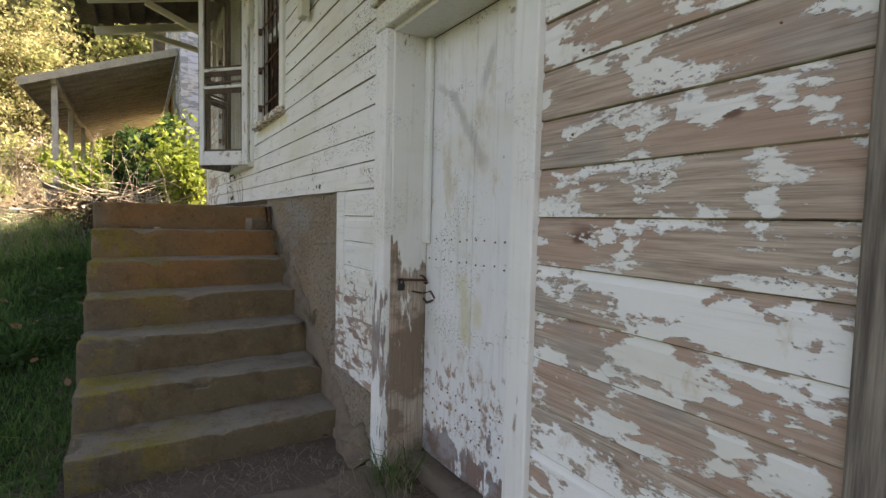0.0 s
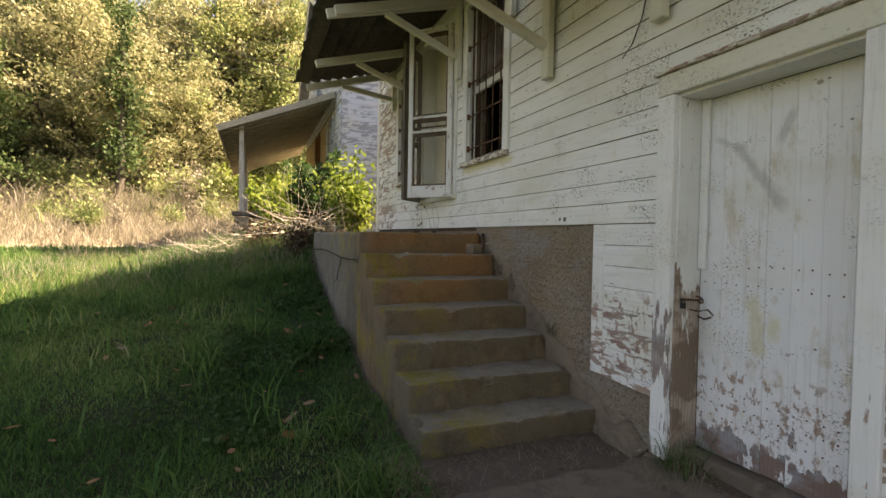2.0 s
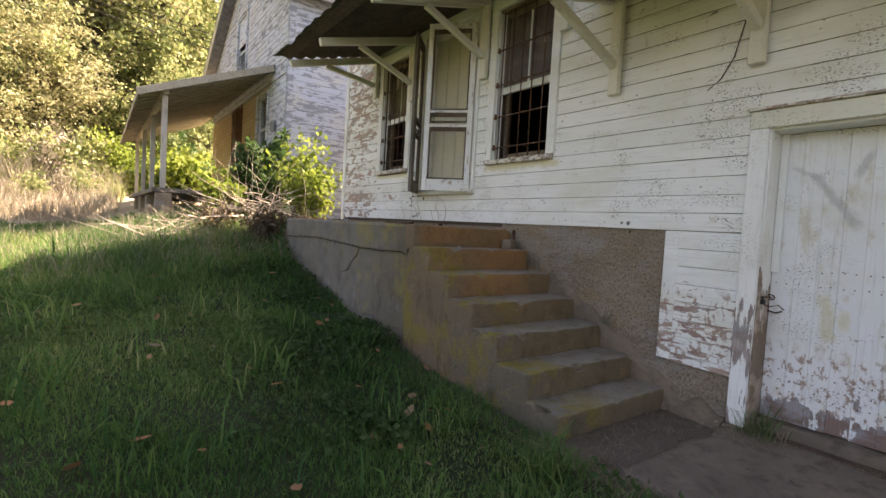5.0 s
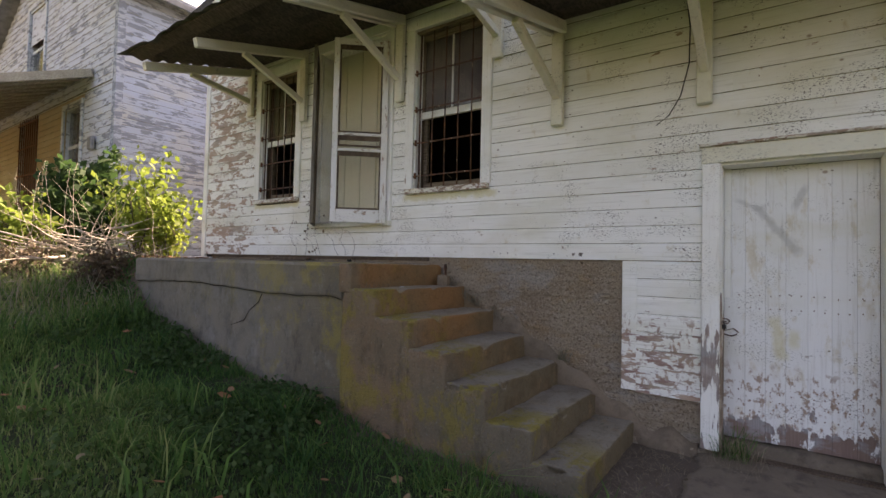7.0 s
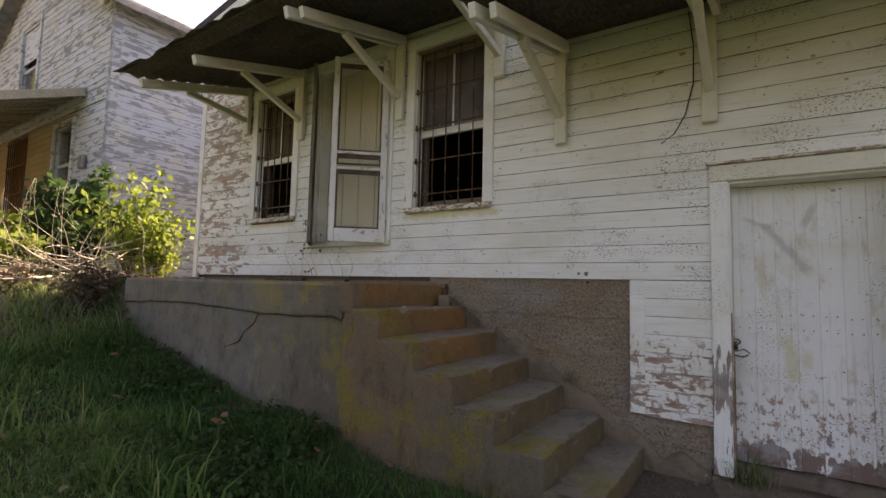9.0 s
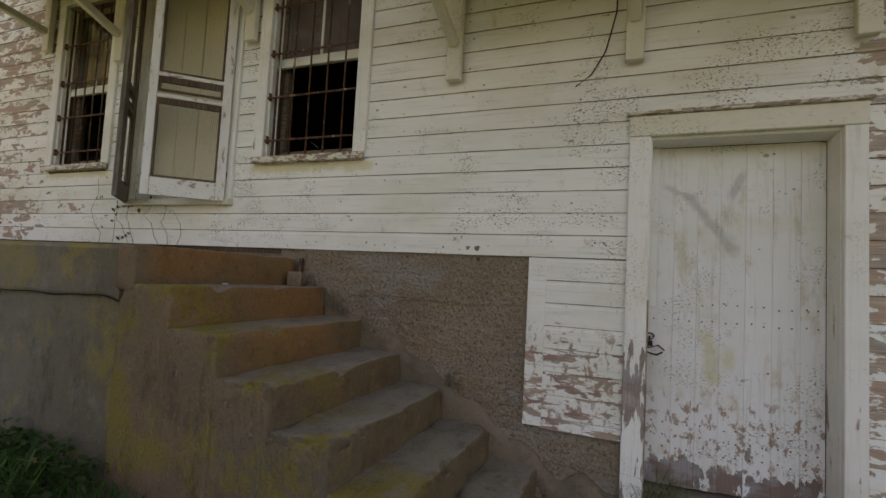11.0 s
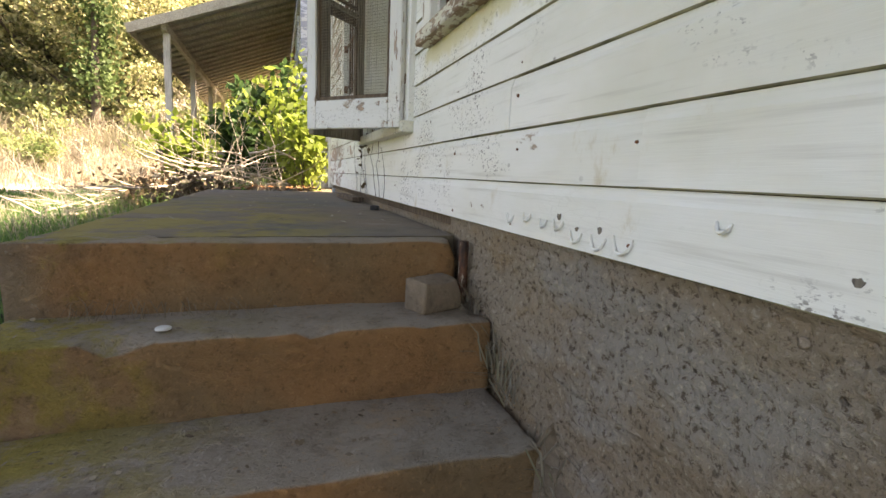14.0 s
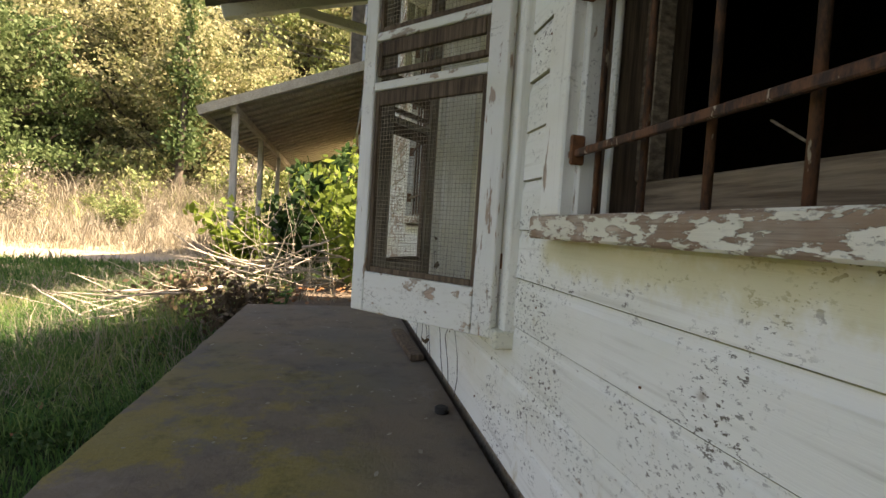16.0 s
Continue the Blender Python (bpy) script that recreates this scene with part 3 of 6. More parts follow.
def siding_board(y0, y1, z0, h, x_face, mat, seed, outward=-1, along="y", rag=0.0):
    """One drop-siding board: flat face, coved top, slightly uneven."""
    r = random.Random(seed)
    prof = ((0.0, 0.0), (0.021, 0.0), (0.0235, 0.0024), (0.0225, h * 0.82), (0.0188, h * 0.89), (0.0172, h * 0.95), (0.0168, h - 0.001), (0.0, h - 0.001))
    n = max(2, int(abs(y1 - y0) / 0.3) + 1)
    off, tilt = r.uniform(-0.0009, 0.0009), r.uniform(-0.0008, 0.0008)
    vs, fs = [], []
    for i in range(n + 1):
        y = y0 + (y1 - y0) * i / n
        wob = 0.0016 * noise.noise(Vector((y * 2.1, seed * 0.37, 0))) + tilt * (i / n - 0.5)
        for d, z in prof:
            dz = wob + (rag * r.uniform(-1, 1) if z < 0.01 else 0)
            dd = d + (off + wob if d > 0.003 else 0)
            px = x_face - outward * (0.0235 - dd)
            vs.append((px, y, z0 + z + dz) if along == "y" else (y, px, z0 + z + dz))
    m = len(prof)
    for i in range(n):
        for j in range(m):
            k = (j + 1) % m
            fs.append((i * m + j, i * m + k, (i + 1) * m + k, (i + 1) * m + j))
    fs.append(tuple(range(m)))
    fs.append(tuple(range(n * m, (n + 1) * m)))
    me = mesh_from("board", vs, fs, mat)
    # underside and lower edge get the mildew and painted shade line
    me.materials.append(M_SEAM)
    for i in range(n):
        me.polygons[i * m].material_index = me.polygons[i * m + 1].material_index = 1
    return me


def clad(parent, y0, y1, z0, z1, x_face, mat, holes, seed, along="y", h=BOARD, cut=2.6, top=None, outward=-1):
    """Rows of siding boards with staggered butt joints, cut round the holes. top(z) gives the row's ends under a gable."""
    r = random.Random(seed)
    row, z = 0, z0
    while z < z1 - 0.02:
        a, b = (y0, y1) if top is None else top(z + h)
        hh = min(h, z1 - z)
        spans, mid = [(a, b)], z + hh / 2
        for q in holes:
            if q[2] < mid < q[3]:
                spans = [t for s in spans for t in ((s[0], min(s[1], q[0])), (max(s[0], q[1]), s[1])) if t[1] - t[0] > 0.02]
        for s0, s1 in spans:
            p = s0
            while p < s1 - 1e-4:
                e = p + r.uniform(1.2, cut * 1.5)
                if s1 - e < 0.5:
                    e = s1
                part("board", siding_board(p + 0.0001, e - 0.0001, z, hh, x_face, mat, seed * 100 + row * 7 + int(p * 3), along=along, outward=outward), mat, parent)
                p = e
        z += h
        row += 1


HOLES_OUT = [(h[0] - 0.05, h[1] + 0.05, h[2] - 0.05, h[3] + 0.05) for h in HOLES]
clad(wall_west, 0.255, NORTH - 0.09, 1.633, 4.6, WX, M_SIDING, HOLES_OUT, 3)
clad(wall_west, 0.255, 0.945, 0.545, 1.633, WX, M_SIDING, HOLES_OUT, 5)

# nail heads along the studs, rusting through the paint
nr = random.Random(77)
heads = []
for iz in range(25):
    for k in range(20):
        y = 0.38 + 0.405 * k + nr.uniform(-0.02, 0.02)
        z = 1.633 + BOARD * iz + nr.choice((0.026, 0.075)) + nr.uniform(-0.006, 0.006)
        if nr.random() < 0.25 or any(h[0] - 0.13 < y < h[1] + 0.13 and h[2] - 0.16 < z < h[3] + 0.15 for h in HOLES):
            continue
        r0 = nr.uniform(0.0018, 0.0048)
        heads.append(tube(((WX + 0.001, y, z), (WX - 0.0022, y, z)), (r0, r0 * 0.8), 7))
part("nail_heads", joined("nail_heads", heads, M_RUST), M_RUST, wall_west)

# paint curling off the lowest board
curls = []
for y, z, w in ((2.735, 1.664, 0.009), (2.682, 1.660, 0.011), (3.23, 1.679, 0.042), (3.293, 1.672, 0.036), (3.36, 1.672, 0.032), (3.422, 1.688, 0.030), (3.48, 1.684, 0.026), (3.55, 1.690, 0.026), (3.63, 1.682, 0.03), (3.05, 1.72, 0.02), (2.62, 1.70, 0.018)):
    pts = [(WX - 0.0015 - 0.005 * math.sin(t) ** 2, y + w * 0.55 * math.cos(t), z + w * 0.75 * math.sin(t)) for t in np.linspace(3.3, 6.2, 9)]
    curls.append(tube(pts, [0.0015, 0.0022, 0.003, 0.0032, 0.0034, 0.0032, 0.003, 0.0022, 0.0012], 5))
spot_rng = random.Random(8)
for y, z, w in ((2.743, 1.672, 0.019), (2.688, 1.670, 0.022), (3.293, 1.678, 0.008), (3.422, 1.690, 0.009), (3.36, 1.673, 0.006), (2.897, 1.674, 0.007)):
    ring = [(WX - 0.0012, y + w * math.cos(a) * spot_rng.uniform(0.45, 0.95), z + w * 0.9 * math.sin(a + 0.6 * math.cos(a)) * spot_rng.uniform(0.5, 1.0)) for a in np.linspace(0, 5.9, 11)]
    ring += [(WX + 0.002, q[1], q[2]) for q in ring]
    part("bare_spot", mesh_from("bare_spot", ring, [tuple(range(10, -1, -1))] + [(i, (i + 1) % 11, 11 + (i + 1) % 11, 11 + i) for i in range(11)], M_GREYWOOD), M_GREYWOOD, wall_west, "bare grey wood where paint has flaked off")
part("paint_curl", joined("paint_curl", curls, M_TRIM, True), M_TRIM, wall_west, "curled flakes of white paint")

# lower panel beside the cellar door
bm = bmesh.new()
add_box(bm, 0.884, 0.91, 1.80, 2.37, 0.75, 1.630)
lower_panel = tagged(part("siding_panel", bm, M_BROWNWOOD), "lower panel of white siding with flaking paint beside the cellar door", "siding panel", kind="structure")
clad(lower_panel, 1.88, 2.29, 0.783, 1.632, WX, M_PANEL, (), 8)
clad(lower_panel, 1.88, 2.29, 0.722, 0.782, WX, M_PANEL, (), 18, h=0.06)
part("trim_board", box(0.853, 0.884, 2.288, 2.385, 0.735, 1.630, 0.003), M_PANEL, lower_panel, "white peeling vertical trim board")

# corner boards
for nm, y0, y1, x0, mat, lab in (("corner_board", NORTH - 0.09, NORTH, 0.846, M_TRIM, "weathered white corner board"),
                                 ("corner_board", 0.10, 0.252, 0.842, M_GREYWOOD, "bare brown vertical corner board")):
    tagged(part(nm, box(x0, 0.886, y0, y1, 0.45 if y0 < 1 else 1.6, 4.6, 0.004), mat), lab, "trim", kind="structure")
clad(wall_west, SOUTH, 0.098, 0.545, 4.6, WX, M_SIDING, (), 6)

# foundation
bm = bmesh.new()
NYF, NZF = 270, 160
fv = [[bm.verts.new((0.876 + 0.008 * math.tanh(12 * math.sin((z - 0.95 + 0.02 * noise.noise(Vector((y * 2, 0, z)))) * 2 * math.pi / 0.27)) * 0.5 + 0.007 * noise.noise(Vector((y * 9, z * 9, 0))) + 0.006 * noise.noise(Vector((y * 27, z * 27, 5))) + 0.006 * noise.noise(Vector((y * 55, z * 70, 9))) + 0.004 * noise.noise(Vector((y * 120, z * 120, 2))) - 0.010 * max(0, noise.noise(Vector((y * 22, z * 40, 4))) - 0.3), y, z))
       for y in np.linspace(1.80, 4.1, NYF)] for z in np.linspace(0.25, 1.636, NZF)]
for j in range(NZF - 1):
    for i in range(NYF - 1):
        bm.faces.new((fv[j][i], fv[j + 1][i], fv[j + 1][i + 1], fv[j][i + 1]))
add_box(bm, 0.9, 1.15, 1.80, NORTH - 0.03, 0.2, 1.60)
foundation = tagged(part("foundation_wall", bm, M_ROUGHCAST), "rough brown pebbly concrete foundation wall", "wall", kind="structure")
# broken ledge at the foot of the foundation
tagged(part("foundation_ledge", worn_block(0.80, 0.90, 1.83, 2.6, 0.28, 0.43, "ledge", M_ROUGHCAST, 0.05, 0.02, 0.03, 0.2, 5), M_ROUGHCAST), "broken concrete ledge at the foot of the wall", "ledge", kind="structure")
# smooth mortar run down beside the steps
vs, fs = [], []
for i in range(41):
    y = 1.90 + 1.52 * i / 40
    zt = max(0.455, 0.525 + 0.612 * (y - 2.29)) + 0.022 * noise.noise(Vector((y * 7, 2, 0))) + 0.03 * math.sin(y * 22)
    fx = 0.842 - 0.07 * max(0.0, min(1.0, (2.35 - y) / 0.25)) + 0.016 * noise.noise(Vector((y * 9, 5, 0)))
    vs += [(0.89, y, zt + 0.045), (0.868, y, zt + 0.03), (fx, y, zt - 0.01), (fx - 0.004, y, zt - 0.10), (fx - 0.004, y, 0.2), (0.89, y, 0.2)]
for i in range(40):
    fs += [(i * 6 + j, i * 6 + (j + 1) % 6, i * 6 + 6 + (j + 1) % 6, i * 6 + 6 + j) for j in range(6)]
fs += [tuple(range(6)), tuple(range(245, 239, -1))]
tagged(part("mortar_fillet", mesh_from("mortar_fillet", vs, fs, M_PARGE, True), M_PARGE), "smooth brown mortar run between steps and foundation", "mortar", kind="structure")

# roofs of the main house
bm = bmesh.new()
RIDGE_Y, SL = 3.3, 0.2
for y0, y1 in ((NORTH + 0.10, RIDGE_Y), (SOUTH - 0.3, RIDGE_Y)):
    ze = 4.56
    zr = ze + SL * abs(y1 - y0)
    v = [bm.verts.new(p) for p in ((0.45, y0, ze), (6.9, y0, ze), (6.9, y1, zr), (0.45, y1, zr), (0.45, y0, ze + 0.1), (6.9, y0, ze + 0.1), (6.9, y1, zr + 0.1), (0.45, y1, zr + 0.1))]
    for f in ((0, 1, 2, 3), (7, 6, 5, 4), (0, 4, 5, 1), (2, 6, 7, 3), (0, 3, 7, 4), (1, 5, 6, 2)):
        bm.faces.new([v[i] for i in f])
bmesh.ops.recalc_face_normals(bm, faces=bm.faces)
main_roof = tagged(part("roof", bm, M_SHINGLE), "low dark shingle roof of the house", "roof", kind="structure")
gable = bmesh.new()
gv_ = [gable.verts.new(p) for p in ((0.89, SOUTH, 4.6), (0.89, NORTH, 4.6), (0.89, RIDGE_Y, 5.5))]
gable.faces.new(gv_)
ext = bmesh.ops.extrude_face_region(gable, geom=gable.faces[:])
bmesh.ops.translate(gable, verts=[e for e in ext["geom"] if isinstance(e, bmesh.types.BMVert)], vec=(0.15, 0, 0))
bmesh.ops.recalc_face_normals(gable, faces=gable.faces)
gable_ob = tagged(part("gable_wall", gable, M_SIDING), "white siding gable under the roof", "wall", kind="structure")
clad(gable_ob, SOUTH, NORTH, 4.6, 5.45, WX, M_SIDING, (), 9, top=lambda z: (SOUTH + (z - 4.6) * 5, NORTH - (z - 4.6) * 5.2))
part("rake_board", stick((0.47, NORTH + 0.08, 4.50), (0.47, RIDGE_Y, 4.50 + SL * (NORTH + 0.08 - RIDGE_Y)), 0.03, 0.13, 0.003), M_TRIM, main_roof, "weathered white rake board")

# ---- casings, cellar door ----


def casing(name, parent, pieces, mat):
    for nm, dims, mt in pieces:
        part(nm, box(*dims, 0.004), mt or mat, parent)


cellar_door = thing("cellar_door", "white plank cellar door with peeling rusty lower edge", "door", kind="structure")
casing("door_casing", cellar_door, (
    ("door_casing", (0.838, 0.884, 1.785, 1.888, 0.44, 2.265), M_POST),
    ("door_casing", (0.838, 0.884, 0.908, 0.995, 0.42, 2.265), M_TRIM),
    ("door_head", (0.836, 0.884, 0.905, 1.890, 2.267, 2.372), M_BRACKET),
    ("drip_cap", (0.815, 0.884, 0.89, 1.905, 2.374, 2.392), M_SILL),
    ("door_jamb", (0.872, 1.04, 1.776, 1.800, 0.44, 2.268), M_JAMB),
    ("door_jamb", (0.872, 1.04, 0.975, 0.9985, 0.42, 2.268), M_TRIM),
    ("door_jamb", (0.872, 1.04, 0.99, 1.785, 2.252, 2.29), M_TRIM),
    ("door_stop", (1.012, 1.036, 1.735, 1.775, 1.40, 2.25), M_TRIM)), M_TRIM)
edges = [1.775, 1.655, 1.545, 1.44, 1.33, 1.215, 1.10, 1.0]
leaf = part("door_leaf", box(1.062, 1.08, 1.0, 1.775, 0.52, 2.25, 0), M_BROWNWOOD, cellar_door)
for i, (a, b) in enumerate(zip(edges, edges[1:])):
    dx = rng.uniform(-0.0008, 0.0008)
    part("plank", box(1.038 + dx, 1.063, b + 0.0003, a - 0.0003, 0.50 + rng.uniform(-0.006, 0.006), 2.25, 0.0014), M_DOOR, leaf)
NAIL = joined("nail", [tube(((0, 0, 0), (-0.003, 0, 0)), (0.0042, 0.003), 7)], M_RUST)
for zrow in (0.68, 0.75, 0.81, 1.34, 1.425):
    for a, b in zip(edges, edges[1:]):
        for f in (0.25, 0.7):
            nail = part("nail", NAIL, M_RUST, leaf)
            nail.location = (1.037, a + (b - a) * f, zrow + rng.uniform(-0.006, 0.006))
tagged(part("door_threshold", worn_block(0.965, 1.12, 0.96, 1.80, 0.30, 0.492, "threshold", M_SLAB, 0.05, 0.008, 0.02, 0.1, 2), M_SLAB), "worn concrete threshold under the cellar door", "threshold", kind="structure")
# latch with a twist of wire
latch_v = [tube([(1.022 - 0.012 * math.cos(a), 1.765 + 0.022 * math.sin(a), 1.245 + 0.018 * math.cos(a)) for a in np.linspace(0, 6.2, 12)], [0.0042] * 12, 6),
           tube([(0.842, 1.80, 1.215), (0.93, 1.79, 1.205), (1.02, 1.765, 1.185), (1.03, 1.72, 1.20), (1.032, 1.69, 1.175)], [0.004] * 5, 6),
           tube([(1.028, 1.775, 1.16), (1.02, 1.73, 1.15), (1.03, 1.70, 1.165)], [0.0045] * 3, 6)]
part("padlock", joined("padlock", [tube([(0.915, 1.766, 1.205), (0.915, 1.766, 1.232)], [0.015, 0.014], 10), tube([(0.915 + 0.010 * math.cos(a), 1.766, 1.232 + 0.020 * math.sin(a)) for a in np.linspace(0, 3.14, 8)], [0.003] * 8, 6)], M_CABLE), M_CABLE, cellar_door, "small dark padlock")
part("hasp_strap", stick((0.90, 1.771, 1.25), (1.03, 1.760, 1.242), 0.004, 0.010, 0.001), M_IRON, cellar_door, "iron hasp strap")
part("wire_latch", joined("wire_latch", latch_v, M_IRON), M_IRON, cellar_door, "twisted rusty wire latch and ring")

# ---- barred windows ----


def barred_window(hole, label, board=M_CURTAIN):
    y0, y1, z0, z1 = hole
    win = thing("window", label, "window", "barred windows", "structure")
    mid = z0 + (z1 - z0) * 0.46
    cas = (("side_casing", (0.838, 0.884, y1, y1 + 0.095, z0, z1 + 0.02), M_TRIM), ("side_casing", (0.838, 0.884, y0 - 0.095, y0, z0, z1 + 0.02), M_TRIM),
           ("head_casing", (0.836, 0.884, y0 - 0.10, y1 + 0.10, z1 + 0.02, z1 + 0.13), M_TRIM),
           ("window_sill", (0.808, 1.02, y0 - 0.080, y1 + 0.072, z0 - 0.048, z0 - 0.002), M_SILL),
           ("jamb", (0.866, 0.912, y1 - 0.016, y1 + 0.012, z0, z1), M_SCREENWOOD), ("stop", (0.913, 0.926, y1 - 0.040, y1 - 0.0225, z0, z1), M_TRIM), ("jamb", (0.9125, 1.08, y1 - 0.022, y1 + 0.012, z0, z1), M_BROWNWOOD), ("jamb", (0.866, 1.08, y0 - 0.012, y0 + 0.012, z0, z1), M_SASH),
           ("head_jamb", (0.866, 1.08, y0, y1, z1 - 0.016, z1 + 0.012), M_SASH))
    casing("window_casing", win, cas, M_TRIM)
    # upper sash, boarded grey behind the glass; lower sash raised out of sight, its bottom rail on the sill
    sash = part("sash", box(0.925, 0.962, y0 + 0.016, y1 - 0.016, mid - 0.01, mid + 0.055, 0.003), M_TRIM, win, "white meeting rail")
    for dims in ((0.93, 0.96, y0 + 0.016, y0 + 0.06, mid + 0.055, z1 - 0.016), (0.93, 0.96, y1 - 0.06, y1 - 0.016, mid + 0.055, z1 - 0.016), (0.93, 0.96, y0 + 0.06, y1 - 0.06, z1 - 0.07, z1 - 0.016)):
        part("stile", box(*dims, 0.003), M_SASH, sash)
    part("muntin", box(0.935, 0.955, (y0 + y1) / 2 - 0.008, (y0 + y1) / 2 + 0.008, mid + 0.05, z1 - 0.06, 0.002), M_TRIM, sash)
    pane = part("pane", box(0.944, 0.948, y0 + 0.055, y1 - 0.055, mid + 0.05, z1 - 0.065, 0), M_GLASS, win)
    pane.visible_shadow = False
    half = (y0 + y1) / 2
    for ya, yb in ((y0 + 0.01, half - 0.002), (half + 0.002, y1 - 0.023)):
        part("window_board", box(0.955, 0.97, ya, yb, mid + 0.056, z1 - 0.02, 0.002), board, win, "grey-brown board behind the upper glass")
    for ya, yb in ((y1 - 0.058, y1 - 0.0165), (y0 + 0.0125, y0 + 0.05)):
        part("stile", box(0.985, 1.025, ya, yb, z0 + 0.076, mid, 0.004), M_SASH, win)
    part("bottom_rail", box(0.99, 1.03, y0 + 0.016, y1 - 0.016, z0 - 0.002, z0 + 0.075, 0.004), M_SASH, win)
    n = 5
    for i in range(n):
        y = y1 - 0.050 - (y1 - y0 - 0.173) * i / (n - 1)
        part("bar", joined("bar", [tube([(0.887, y, z0 - 0.01), (0.886, y + 0.004, (z0 + z1) / 2), (0.887, y, z1)], [0.0064] * 3, 8)], M_IRON, True), M_IRON, win, "rusty upright iron bar")
    for f in (0.12, 0.43, 0.745, 1.09):
        z = z0 + f
        part("crossbar", box(0.850, 0.861, y0 - 0.012, y1 + 0.002, z - 0.007, z + 0.007, 0.002), M_IRON, win, "flat rusty iron crossbar")
        part("bracket_plate", box(0.843, 0.872, y1 - 0.026, y1 - 0.0165, z - 0.022, z + 0.035, 0.003), M_RUST, win, "rusty bar bracket")
    return win


barred_window(WIN1, "sash window with rusty iron bars and peeling sill")
barred_window(WIN2, "sash window with rusty iron bars beside the corner", M_BROWNWOOD)

# ---- front door with double screen doors ----
front_door = thing("front_door", "pale closed double door behind the screens", "door", kind="structure")
y0, y1, z0, z1 = DOOR2
casing("front", front_door, (
    ("side_casing", (0.836, 0.884, y0 - 0.10, y0, z0 - 0.03, z1), M_TRIM), ("side_casing", (0.836, 0.884, y1, y1 + 0.10, z0 - 0.03, z1), M_TRIM),
    ("head_casing", (0.834, 0.884, y0 - 0.10, y1 + 0.10, z1, z1 + 0.11), M_TRIM), ("door_sill", (0.812, 1.02, y0 - 0.105, y1 + 0.10, z0 - 0.055, z0 - 0.008), M_BRACKET),
    ("jamb", (0.87, 1.09, y0 - 0.012, y0 + 0.02, z0, z1), M_TRIM), ("jamb", (0.87, 1.09, y1 - 0.02, y1 + 0.012, z0, z1), M_TRIM),
    ("head_jamb", (0.87, 1.09, y0, y1, z1 - 0.02, z1 + 0.012), M_TRIM)), M_TRIM)
nb_ = 4
for i in range(nb_):
    a = y0 + 0.02 + (y1 - y0 - 0.04) * i / nb_
    b = y0 + 0.02 + (y1 - y0 - 0.04) * (i + 1) / nb_
    part("door_board", box(1.0, 1.028, a + 0.004, b - 0.004, z0, z1 - 0.02, 0.004), M_PALEDOOR, front_door)
part("door_batten", box(1.028, 1.05, y0 + 0.02, y1 - 0.02, z0, z1, 0), M_BROWNWOOD, front_door)


